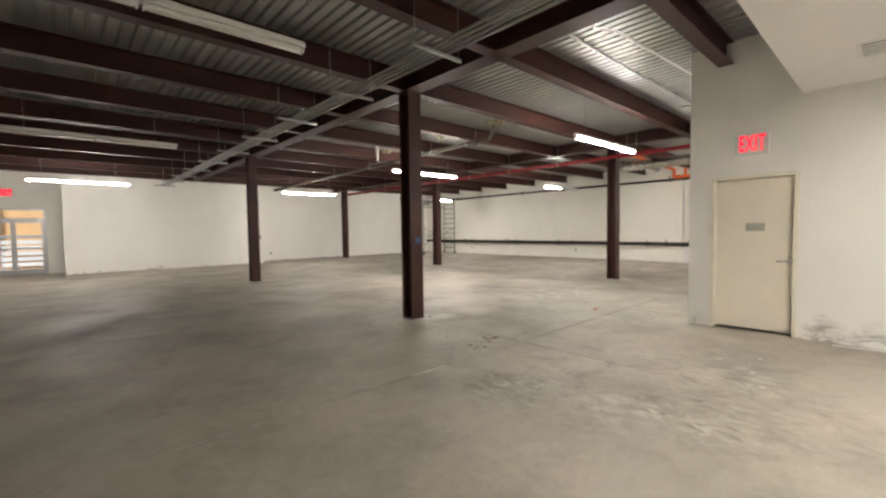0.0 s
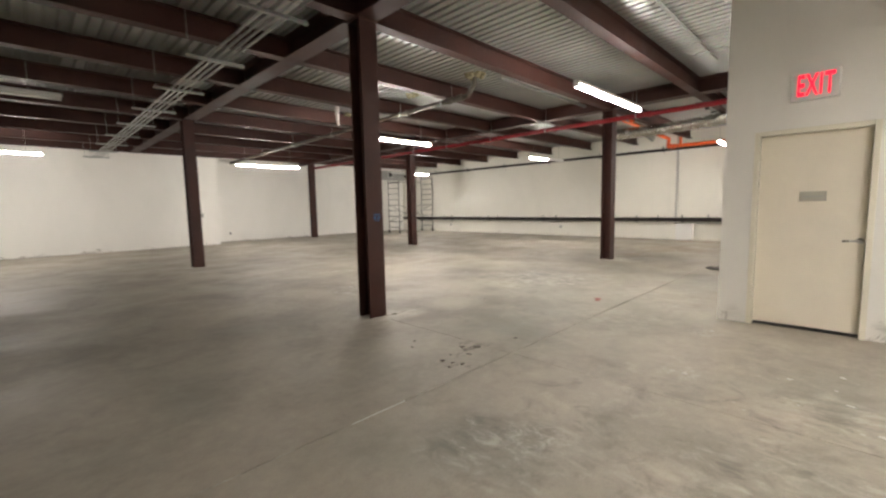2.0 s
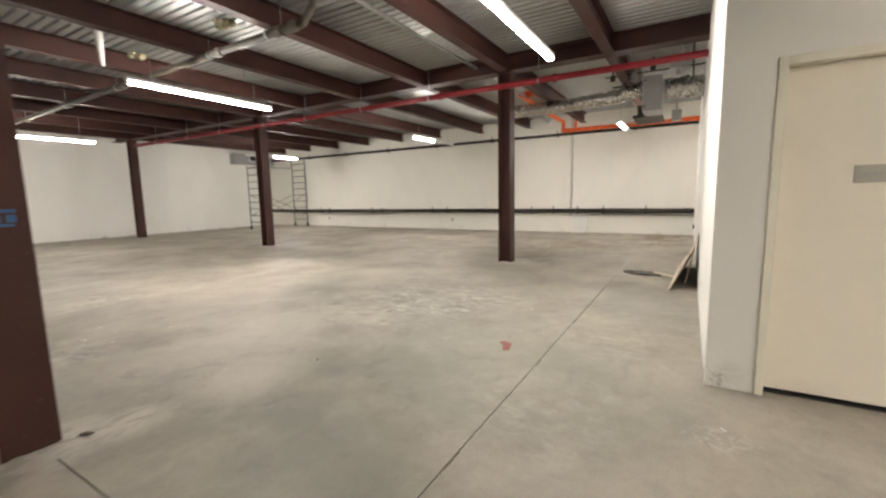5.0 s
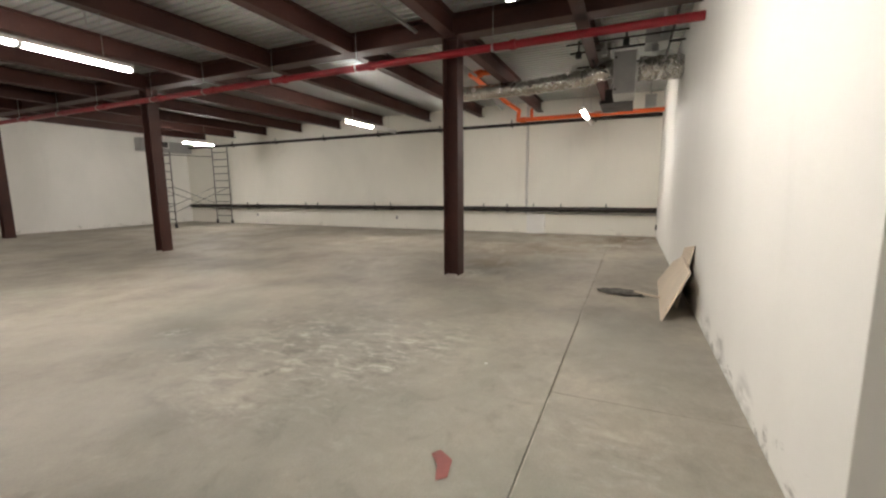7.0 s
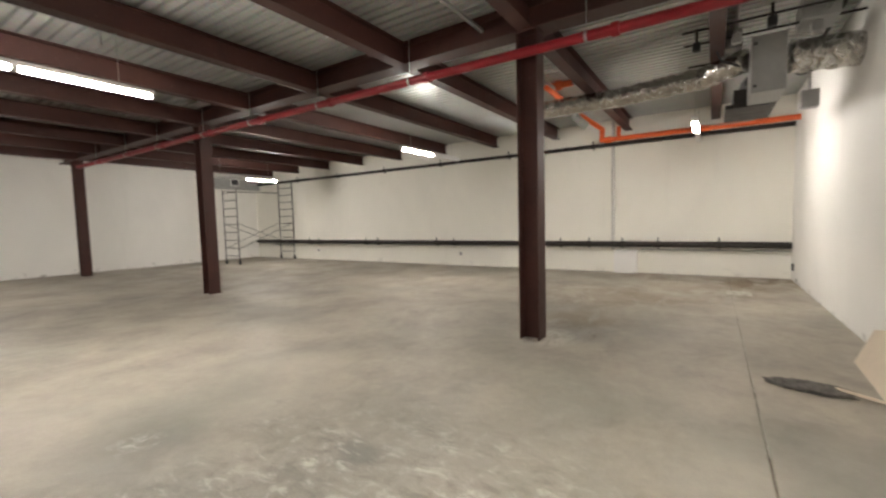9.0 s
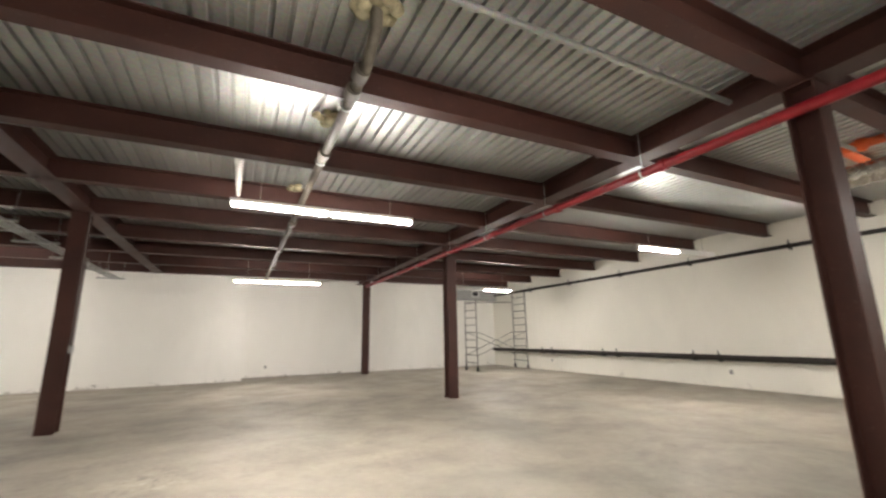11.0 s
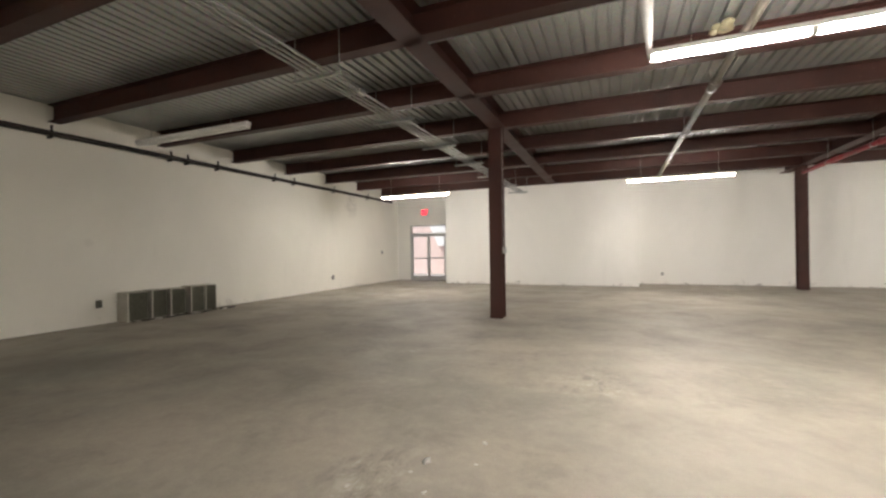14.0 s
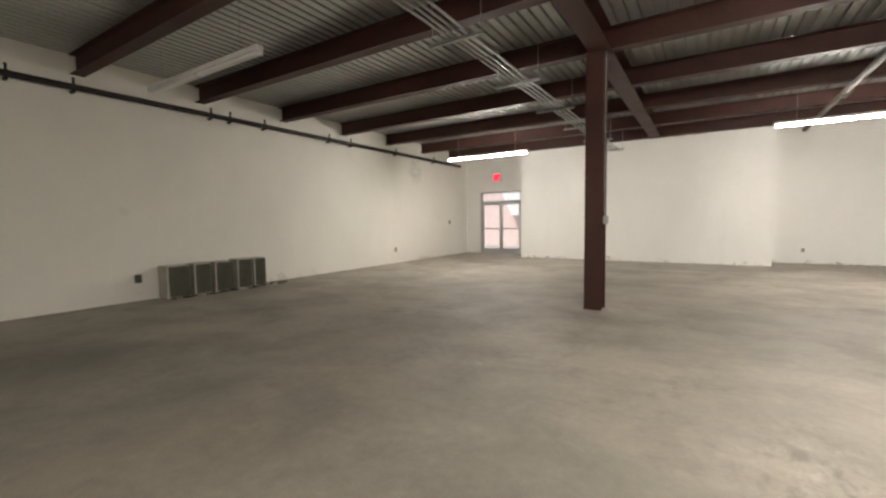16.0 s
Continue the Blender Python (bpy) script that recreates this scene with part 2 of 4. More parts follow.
def white_wall(name="white_wall", tone=(0.86, 0.845, 0.80), block=False, dirt=0.8):
    a = Mat(name, 0.62)
    a.world_place()
    big = a.noise(0.35, 4, 0.6, (1, 1, 0.6), 0.5)
    fine = a.noise(26, 6, 0.6)
    lo = tuple(v * 0.9 for v in tone)
    c = a.ramp(big, [(0.3, lo), (0.65, tone)])
    # faint drips and roller marks
    drip = a.noise(1.4, 6, 0.65, (1, 1, 0.12), 0.2, (4, 9, 0))
    c = a.mix(a.span(drip, 0.6, 0.78, 0, 0.28), c, tuple(v * 0.72 for v in tone))
    # scuffed dirt near the floor, with a ragged edge
    sep = a.node("ShaderNodeSeparateXYZ")
    a.link(a.co, sep.inputs[0])
    rag = a.noise(2.1, 7, 0.75, (1, 1, 1.6), 0.8, (0, 3, 0))
    low = a.math("SUBTRACT", a.math("ADD", 0.02, a.math("MULTIPLY", a.span(rag, 0.52, 0.72, 0, 1), 0.36)), sep.outputs[2])
    c = a.mix(a.span(low, 0.0, 0.12, 0, dirt), c, (0.30, 0.28, 0.25))
    smears = ((19.28, 16.3, 3.2, 0.5, 0.3), (19.28, 14.2, 3.1, 0.4, 0.2), (-2.66, 18.6, 3.1, 0.5, 0.3), (-2.66, 9.95, 1.6, 0.1, 0.1)) if block else ((7.25, 0.7, 0.12, 0.26, 0.75), (7.25, 0.2, 0.0, 0.34, 0.85), (7.25, 2.1, 0.1, 0.12, 0.3), (9.4, 2.25, 0.04, 0.26, 0.7), (8.6, 2.25, 0.02, 0.25, 0.5), (10.0, 2.25, 0.08, 0.22, 0.5))
    for x, y, z, r, k in smears:
        d = a.t.nodes.new("ShaderNodeVectorMath")
        d.operation = "DISTANCE"
        a.link(a.co, d.inputs[0])
        d.inputs[1].default_value = (x, y, z)
        f = a.math("MULTIPLY", a.span(a.math("ADD", d.outputs["Value"], a.math("MULTIPLY", a.math("SUBTRACT", rag, 0.5), r)), r, r * 0.4, 0, k), a.span(a.noise(3.5, 5, 0.6, (1, 1, 2.2), 0.8, (2, 6, 1)), 0.4, 0.62, 0.0, 1))
        c = a.mix(f, c, (0.25, 0.235, 0.21))
    a.color(c)
    a.gloss(a.span(fine, 0.3, 0.7, 0.5, 0.7))
    if block:
        bk = a.node("ShaderNodeTexBrick", Scale=1.0)
        bk.inputs["Mortar Size"].default_value = 0.006
        bk.inputs["Brick Width"].default_value = 0.4
        bk.inputs["Row Height"].default_value = 0.2
        cm = a.node("ShaderNodeCombineXYZ")
        a.link(a.math("ADD", sep.outputs[0], sep.outputs[1]), cm.inputs[0])
        a.link(sep.outputs[2], cm.inputs[1])
        a.link(cm.outputs[0], bk.inputs["Vector"])
        a.bump(a.math("SUBTRACT", a.math("MULTIPLY", fine, 0.25), bk.outputs["Fac"]), 0.16, 0.004)
    else:
        a.bump(fine, 0.06, 0.004)
    return a.m


def primed_steel():
    a = Mat("primed_steel", 0.55)
    a.world_place()
    big = a.noise(1.3, 6, 0.65, distort=0.4)
    fine = a.noise(30, 5, 0.65)
    c = a.ramp(big, [(0.3, (0.036, 0.0145, 0.0115)), (0.6, (0.06, 0.0225, 0.017)), (0.8, (0.085, 0.035, 0.027))])
    c = a.mix(a.span(fine, 0.62, 0.75, 0, 0.5), c, (0.19, 0.13, 0.11))
    a.color(c)
    a.gloss(a.span(big, 0.3, 0.7, 0.45, 0.65))
    a.b.inputs["Specular IOR Level"].default_value = 0.3
    a.bump(fine, 0.08, 0.002)
    return a.m


def galvanised(name="galvanised_deck", tone=0.48, rough=(0.29, 0.44), metal=0.62):
    a = Mat(name, 0.35, metal)
    a.world_place()
    v = a.node("ShaderNodeTexVoronoi", Scale=38)
    a.link(a.co, v.inputs["Vector"])
    big = a.noise(0.8, 5, 0.6, (1, 0.4, 1))
    c = a.ramp(big, [(0.3, (tone * 0.72, tone * 0.74, tone * 0.71)), (0.7, (tone, tone * 1.02, tone * 0.98))])
    c = a.mix(0.12, c, v.outputs["Color"], "OVERLAY")
    a.color(c)
    a.gloss(a.span(big, 0.3, 0.7, *rough))
    return a.m


def paint(name, color, rough=0.5, metal=0.0, wear=0.12, scale=6, bump=0.05):
    a = Mat(name, rough, metal)
    n = a.noise(scale, 6, 0.65, distort=0.4)
    g = a.noise(scale * 14, 4, 0.6)
    dark = tuple(v * (1 - 2.2 * wear) for v in color)
    a.color(a.ramp(n, [(0.3, dark), (0.6, color), (0.85, tuple(min(v * (1 + wear), 1) for v in color))]))
    a.gloss(a.span(n, 0.3, 0.7, max(rough - 0.1, 0.05), min(rough + 0.1, 1)))
    a.bump(g, bump, 0.002)
    return a.m


def glow(name, color, strength):
    m = bpy.data.materials.new(name)
    m.use_nodes = True
    b = m.node_tree.nodes["Principled BSDF"]
    b.inputs["Base Color"].default_value = (*color, 1)
    b.inputs["Emission Color"].default_value = (*color, 1)
    b.inputs["Emission Strength"].default_value = strength
    return m


def foil():
    a = Mat("duct_foil", 0.2, 1.0)
    n = a.noise(5, 3, 0.5, distort=2.5)
    a.color(a.ramp(n, [(0.3, (0.36, 0.34, 0.31)), (0.7, (0.66, 0.64, 0.6))]))
    a.gloss(a.span(n, 0.3, 0.7, 0.12, 0.3))
    a.bump(n, 0.7, 0.05)
    return a.m


def clear_glass():
    m = bpy.data.materials.new("clear_glass")
    m.use_nodes = True
    b = m.node_tree.nodes["Principled BSDF"]
    b.inputs["Base Color"].default_value = (0.97, 0.98, 0.98, 1)
    b.inputs["Transmission Weight"].default_value = 1
    b.inputs["Roughness"].default_value = 0.0
    b.inputs["IOR"].default_value = 1.03
    return m


FLOOR = concrete_floor()
WALL = white_wall()
BLOCK = white_wall("white_block_wall", (0.89, 0.87, 0.79), True, 0.3)
SOFFIT = white_wall("white_plaster", (0.86, 0.85, 0.83))
STEELP = primed_steel()
DECKM = galvanised()
GALV = galvanised("galvanised_pipe", 0.45, (0.3, 0.45), 0.72)
REDP = paint("red_pipe_paint", (0.24, 0.008, 0.015), 0.4)
ORANGE = paint("orange_pipe_plastic", (0.75, 0.13, 0.03), 0.4, wear=0.06)
BLACKP = paint("black_pipe_iron", (0.016, 0.011, 0.0085), 0.55, wear=0.2)
TANP = paint("old_pipe_wrap", (0.115, 0.098, 0.074), 0.65, wear=0.25)
FOAM = paint("pipe_foam", (0.36, 0.32, 0.2), 0.9, wear=0.2, scale=14, bump=0.6)
CREAM = paint("cream_door_paint", (0.84, 0.78, 0.66), 0.42, wear=0.025, scale=2)
CREAMF = paint("cream_frame_paint", (0.82, 0.78, 0.66), 0.42, wear=0.03, scale=3)
WHITEP = paint("white_enamel", (0.78, 0.78, 0.76), 0.35, wear=0.04)
GREYP = paint("grey_enamel", (0.36, 0.36, 0.35), 0.4, wear=0.06)
CHROME = paint("brushed_steel", (0.6, 0.59, 0.57), 0.28, 1.0, wear=0.05)
ALU = paint("anodised_aluminium", (0.55, 0.56, 0.57), 0.38, 0.8, wear=0.06)
DARK = paint("dark_plastic", (0.03, 0.03, 0.032), 0.5)
BOARD = paint("tan_board", (0.66, 0.56, 0.44), 0.75, wear=0.05, scale=3)
COIL = paint("dark_coil_fins", (0.115, 0.113, 0.08), 0.6, wear=0.2, scale=20)
BEIGE = paint("beige_sheet_metal", (0.42, 0.40, 0.34), 0.45, wear=0.1)
PALE = paint("pale_grey_paint", (0.6, 0.585, 0.55), 0.5, wear=0.05)
BLUE = paint("blue_tape", (0.03, 0.11, 0.28), 0.5)
SCAF = paint("scaffold_steel", (0.12, 0.115, 0.11), 0.45, 0.5, wear=0.2)
LINT = paint("grey_lint", (0.16, 0.15, 0.135), 0.95, wear=0.25, scale=24, bump=0.8)
RAGRED = paint("faded_red_paper", (0.28, 0.095, 0.085), 0.8)
DIRT = paint("dark_dirt", (0.1, 0.083, 0.065), 0.95, wear=0.25, scale=20)
JOINT = paint("joint_dust", (0.19, 0.165, 0.13), 0.95, wear=0.2, scale=8)
CHIPG = paint("joint_mortar", (0.46, 0.43, 0.37), 0.9, wear=0.2, scale=12)
CHIP = paint("plaster_chip", (0.62, 0.6, 0.56), 0.9)
PAVE = paint("outdoor_paving", (0.42, 0.39, 0.36), 0.8, wear=0.1, scale=1)
STUCCO = paint("pink_stucco", (0.66, 0.52, 0.48), 0.9, wear=0.05, scale=1.5)
# beige stucco with the amber light on it put into the colour
AMBER = paint("amber_lit_stucco", (0.8, 0.52, 0.26), 0.8, wear=0.05, scale=2)
GLASS = clear_glass()
# one tube glow at three strengths, set to balance brightness across the hall
TUBEDIM = glow("lit_tube_dimmed", (1.0, 0.935, 0.865), 0.7 * LAMP_STRENGTH)
TUBEBRIGHT = glow("lit_tube_boosted", (1.0, 0.935, 0.865), 1.45 * LAMP_STRENGTH)
TUBE = glow("lit_tube", (1.0, 0.935, 0.865), LAMP_STRENGTH)
FILL_GLOW = glow("added_fill_glow", (1.0, 0.935, 0.87), FILL_STRENGTH)
SIGNFAR = glow("red_sign_letters_bright", (1.0, 0.0, 0.03), 1.5)
SIGN = glow("red_sign_letters", (1.0, 0.01, 0.04), 1.5)

# ---- setting ----
T = 0.2

bm = bmesh.new()
box(bm, XW - T, XE + T, YS - T, YN + T, -0.3, -0.012)
floor = solid("floor", bm, JOINT, "grey concrete slab floor with worn stains", "floor", kind="structure")
JX, JY, GAP = 4.63, 3.405, 0.0025
for x0, x1, y0, y1 in ((XW, JX - 0.003, YS, JY - 0.005), (JX, 8.37, YS, JY - 0.005), (8.37, XE, YS, JY - 0.005), (XW, JX - 0.003, JY + 0.005, 5.3), (JX, XE, JY + 0.005, 5.3), (XW, XE, 5.3 - 2 * GAP + 0.0005, YN)):
    bm = bmesh.new()
    box(bm, x0 + GAP, x1 - GAP, y0 + GAP, y1 - GAP, -0.011, 0.0)
    part("slab", bm, FLOOR, floor)
bm = bmesh.new()
rng = random.Random(4)
x = 0.0
while x < XE - 1.2:
    n = rng.uniform(0.5, 1.6)
    w = rng.uniform(0.004, 0.008)
    if rng.random() < 0.85:
        box(bm, x, x + n - rng.uniform(0, 0.25), JY - 0.007, JY - 0.007 + w, -0.012, -0.001)
    x += n
for x0, x1, w in ((0.1, 0.95, 0.011), (1.0, 1.35, 0.006), (1.42, 1.64, 0.012), (1.78, 2.14, 0.013), (2.3, 2.42, 0.014), (3.4, 3.66, 0.008), (3.7, 3.94, 0.009)):
    n = max(3, int((x1 - x0) / 0.08))
    for i in range(n):
        p, q = x0 + (x1 - x0) * i / n, x0 + (x1 - x0) * (i + rng.uniform(0.85, 1.0)) / n
        k = w * rng.uniform(0.7, 1.1)
        box(bm, p, q, JY - k / 2 - 0.001, JY + k / 2 - 0.001, -0.011, 0.0015)
part("joint_filler", bm, CHIPG, floor, "pale crumbling joint filler")
bm = bmesh.new()
for i in range(6):
    box(bm, 2.82 + 0.077 * i, 2.89 + 0.077 * i, JY - 0.008 - rng.uniform(0, 0.002), JY + 0.006, -0.011, 0.0018)
part("joint_filler", bm, CHIP, floor, "white joint filler standing proud")


def wall(name, boxes, material, label):
    b = bmesh.new()
    for q in boxes:
        box(b, *q)
    return solid(name, b, material, label, "wall", kind="structure")


TOP = DECK + 0.05
wall("wall_west", [(XW - T, XW, YS, YN + T, -0.01, TOP)], BLOCK, "off-white painted block wall")
wall("wall_east", [(XE, XE + T, YS, YN + T, -0.01, TOP)], BLOCK, "off-white painted block wall")
DX0, DX1, DZ = -2.02, -0.22, 2.5
wall("wall_north", [(XW, DX0, YN, YN + T, -0.01, TOP), (DX0, DX1, YN, YN + T, DZ, TOP), (DX1, XE, YN, YN + T, -0.01, TOP)], WALL, "unseen white wall added to close the south side with a glazed exit")
wall("wall_block", [(XB0, XB1, YB, YN, -0.01, TOP)], WALL, "white projecting plasterboard wall block")
ED0, ED1, EDZ = 0.965, 1.955, 2.185
wall("wall_partition", [(XP, XP + 0.15, ED1, YP - 0.15, -0.01, TOP), (XP, XP + 0.15, YS, ED0, -0.01, TOP), (XP, XP + 0.15, ED0, ED1, EDZ, TOP), (XP, XE, YP - 0.15, YP, -0.01, TOP)], WALL, "white plasterboard partition with an exit door")
# never in view; added so that no sky light enters from the south
wall("wall_south_unseen", [(XW, XE, YS - T, YS, -0.01, TOP)], WALL, "unseen white wall added to close the south side")
wall("soffit", [(XW, XP, YS, SOFFIT_Y, SOFFIT_Z, TOP - 0.01)], SOFFIT, "dropped white plasterboard soffit")

# corrugated deck: ribs run north to south
bm = bmesh.new()
prof = []
x = XW - 0.1
while x < XE + 0.15:
    for dx, z in ((0, 0), (0.1, 0), (0.11, 0.04), (0.142, 0.04), (0.152, 0)):
        prof.append((x + dx, DECK + z))
    x += 0.152
low = [bm.verts.new((px, YS - 0.1, pz)) for px, pz in prof]
high = [bm.verts.new((px, YN + 0.1, pz)) for px, pz in prof]
for i in range(len(prof) - 1):
    if prof[i + 1][0] - prof[i][0] > 1e-4:
        bm.faces.new((low[i], low[i + 1], high[i + 1], high[i]))
# unseen slab added over the deck to block the sky
box(bm, XW - T, XE + T, YS - T, YN + T, DECK + 0.06, DECK + 0.3)
me = mesh("ceiling", bm, DECKM, False)
tagged(new("ceiling", me), "galvanised corrugated steel deck ceiling", "ceiling", kind="structure")


# ---- steel frame ----
def steel_member(name, x0, y0, x1, y1, depth, width, label, group):
    length = math.hypot(x1 - x0, y1 - y0)
    ob = thing(name, x0, y0, STEEL, label, "beam", group)
    ob.matrix_basis = pose(x0, y0, STEEL, 0, 0, math.degrees(math.atan2(y1 - y0, x1 - x0)))
    h = width / 2
    for nm, q in (("bottom_flange", (0, length, -h, h, 0, 0.016)), ("top_flange", (0, length, -h, h, depth - 0.016, depth)), ("web", (0, length, -0.006, 0.006, 0.016, depth - 0.016))):
        b = bmesh.new()
        box(b, *q)
        part(nm, b, STEELP, ob)
    return ob


BD = DECK - STEEL - 0.002
for gx in GX:
    steel_member("steel_girder", gx, SOFFIT_Y + 0.01 if gx < 6 else YP, gx, YB if gx < 6 else YN, BD, 0.29, "red-oxide primed steel girder carrying the beams", "girders")
beams = {}
for k in range(-3, 9):
    y = COLY[0] + PITCH * k
    if y < SOFFIT_Y + 0.1:
        continue
    for x0, x1 in ((XW, GX[0] - 0.01), (GX[0] + 0.01, GX[1] - 0.01), (GX[1] + 0.01, XE)):
        if y < YP + 0.1 and x1 > XP:
            if x0 > XP:
                continue
            x1 = XP
        if y > YB - 0.15 and XB0 < (x0 + x1) / 2 < XB1 and x1 < XB1:
            y = YB - 0.14
        key = round(x1 - x0, 3)
        if key in beams:
            copy_thing(beams[key], pose(x0, y, STEEL))
        else:
            beams[key] = steel_member("steel_beam", x0, y, x1, y, BD, 0.18, "red-oxide primed steel beam under the metal deck", "roof beams")


def steel_column(x, y):
    ob = thing("steel_column", x, y, 0, "red-brown primed steel column on the concrete floor", "column", "steel columns")
    w, d, tf = 0.255, 0.255, 0.02
    for nm, q in (("flange", (-w / 2, w / 2, -d / 2, -d / 2 + tf, 0, STEEL)), ("flange", (-w / 2, w / 2, d / 2 - tf, d / 2, 0, STEEL)), ("web", (-0.007, 0.007, -d / 2 + tf, d / 2 - tf, 0, STEEL))):
        b = bmesh.new()
        rbox(b, *q, 0.002)
        part(nm, b, STEELP, ob)
    b = bmesh.new()
    rbox(b, -0.15, 0.15, -0.15, 0.15, STEEL - 0.018, STEEL, 0.002)
    part("cap_plate", b, STEELP, ob)
    b = bmesh.new()
    for i in range(9):
        ang, rr = i * 0.7, random.uniform(0.12, 0.19)
        bmesh.ops.create_icosphere(b, subdivisions=1, radius=random.uniform(0.015, 0.035), matrix=Matrix.Translation((math.cos(ang) * rr, math.sin(ang) * rr, 0)) @ Matrix.Diagonal((1.5, 1.5, 0.3, 1)))
    part("grout", b, CHIPG, ob, "broken grout at the foot")
    return ob


first = steel_column(4.585, COLY[0] + 0.01)
for x, y in ((4.5, COLY[1]), (11.93, COLY[0]), (11.93, COLY[1]), (11.93, COLY[2])):
    copy_thing(first, pose(x, y, 0))
tape = thing("blue_tag", 4.61, COLY[0] - 0.119, 1.32, "blue tape marks stuck on the steel column", "tag")
for q in ((-0.05, 0.05, 0.022, 0.04), (-0.05, -0.01, -0.03, 0.01), (0.01, 0.05, -0.03, 0.01), (-0.03, 0.04, -0.052, -0.038)):
    b = bmesh.new()
    rbox(b, q[0], q[1], -0.002, 0.0, q[2], q[3], 0.0006)
    part("strip", b, BLUE, tape)


# ---- strip lights ----
def strip_light(name, x, y, z, halves, label, tube=None):
    """A pendant batten 2.44 m long from x, with lit or dark halves."""
    ob = thing(name, x, y, z, label, "strip light", "ceiling strip lights")
    b = bmesh.new()
    rbox(b, 0, 2.44, -0.045, 0.045, 0.022, 0.075, 0.008)
    part("housing", b, WHITEP, ob)
    for i, lit in enumerate(halves):
        ends = (0.012 + 1.22 * i, 1.19 + 1.22 * i)
        b = bmesh.new()
        rbox(b, 0.03 + 1.22 * i, 1.19 + 1.22 * i, -0.04, 0.04, -0.022, 0.022, 0.018, 3)
        cover = part("diffuser", b, (tube or TUBE) if lit else WHITEP, ob, "glowing white tube cover" if lit else "unlit white tube cover")
        for e in ends:
            b = bmesh.new()
            rbox(b, e, e + 0.018, -0.043, 0.043, -0.025, 0.024, 0.006)
            part("end_cap", b, WHITEP, cover)
    for xx in (0.35, 2.09):
        b = bmesh.new()
        rod(b, (xx, 0, 0.08), (xx, 0, DECK - z), 0.004, 6)
        part("hanger", b, GALV, ob)
    return ob


LZ = 3.115
strip_light("strip_light", 7.08, 4.03, LZ, (1, 1), "white pendant strip light, both tubes lit but dimmer", TUBEDIM)
strip_light("strip_light", 6.975, 9.49, LZ, (1, 1), "white pendant strip light, both tubes lit")
for x in (6.975, -0.51):
    strip_light("strip_light", x, 17.27, LZ, (1, 1), "white pendant strip light, both tubes lit but dimmer", TUBEDIM)
strip_light("strip_light", 14.25, 9.5, LZ, (1, 0), "white pendant strip light, one tube lit", TUBEBRIGHT)
strip_light("strip_light", 14.16, 17.27, LZ, (0, 1), "white pendant strip light, one tube lit", TUBEBRIGHT)
strip_light("strip_light", 15.4, 4.02, LZ, (1, 0), "white pendant strip light, one tube lit")
for x, y in ((-0.5, 9.54), (-0.5, 3.82)):
    strip_light("strip_light", x, y, LZ + 0.02, (0, 0), "unlit white pendant strip light")

# ---- exit door ----
door = thing("door_1", XP + 0.06, (ED0 + ED1) / 2, 0, "closed cream steel exit door with a small plaque", "door", kind="structure")
for nm, q in (("frame", (XP - 0.015, XP + 0.16, ED0, ED0 + 0.05, 0, EDZ)), ("frame", (XP - 0.015, XP + 0.16, ED1 - 0.05, ED1, 0, EDZ)), ("frame", (XP - 0.015, XP + 0.16, ED0 + 0.05, ED1 - 0.05, EDZ - 0.05, EDZ))):
    b = bmesh.new()
    rbox(b, *q, 0.004)
    ob = part(nm, b, CREAMF, door)
    ob.matrix_parent_inverse = door.matrix_basis.inverted()
b = bmesh.new()
rbox(b, XP + 0.07, XP + 0.115, ED0 + 0.053, ED1 - 0.053, 0.034, EDZ - 0.053, 0.003)
leaf = part("leaf", b, CREAM, door)
leaf.matrix_parent_inverse = door.matrix_basis.inverted()
b = bmesh.new()
rbox(b, XP + 0.062, XP + 0.07, 1.33, 1.545, 1.41, 1.514, 0.002)
plaque = part("plaque", b, BEIGE, leaf, "grey door plaque")
b = bmesh.new()
box(b, XP + 0.06, XP + 0.0625, 1.36, 1.515, 1.455, 1.469)
part("plaque_bar", b, GREYP, leaf)
b = bmesh.new()
rod(b, (XP + 0.07, ED0 + 0.09, 1.0), (XP + 0.055, ED0 + 0.09, 1.0), 0.03, 16)
rod(b, (XP + 0.06, ED0 + 0.09, 1.0), (XP + 0.015, ED0 + 0.09, 1.0), 0.011, 10)
tube(b, [(XP + 0.015, ED0 + 0.085, 1.0), (XP + 0.012, ED0 + 0.17, 1.0), (XP + 0.022, ED0 + 0.22, 0.995)], 0.01, 8)
part("handle", b, CHROME, leaf, "brushed steel lever handle")
# dark strip standing in for the shaded gap under the leaf
b = bmesh.new()
box(b, XP + 0.068, XP + 0.15, ED0 + 0.05, ED1 - 0.05, 0.001, 0.006)
ob = part("gap_shade", b, DARK, door)
ob.matrix_parent_inverse = door.matrix_basis.inverted()


def text_mesh(s, size, bold, depth=0.001):
    cu = bpy.data.curves.new("letters", "FONT")
    cu.body, cu.size, cu.extrude, cu.align_x, cu.align_y, cu.offset = s, size, depth, "CENTER", "CENTER", bold
    cu.space_character = 1.12
    ob = bpy.data.objects.new("letters", cu)
    me = bpy.data.meshes.new_from_object(ob)
    bpy.data.objects.remove(ob)
    return me


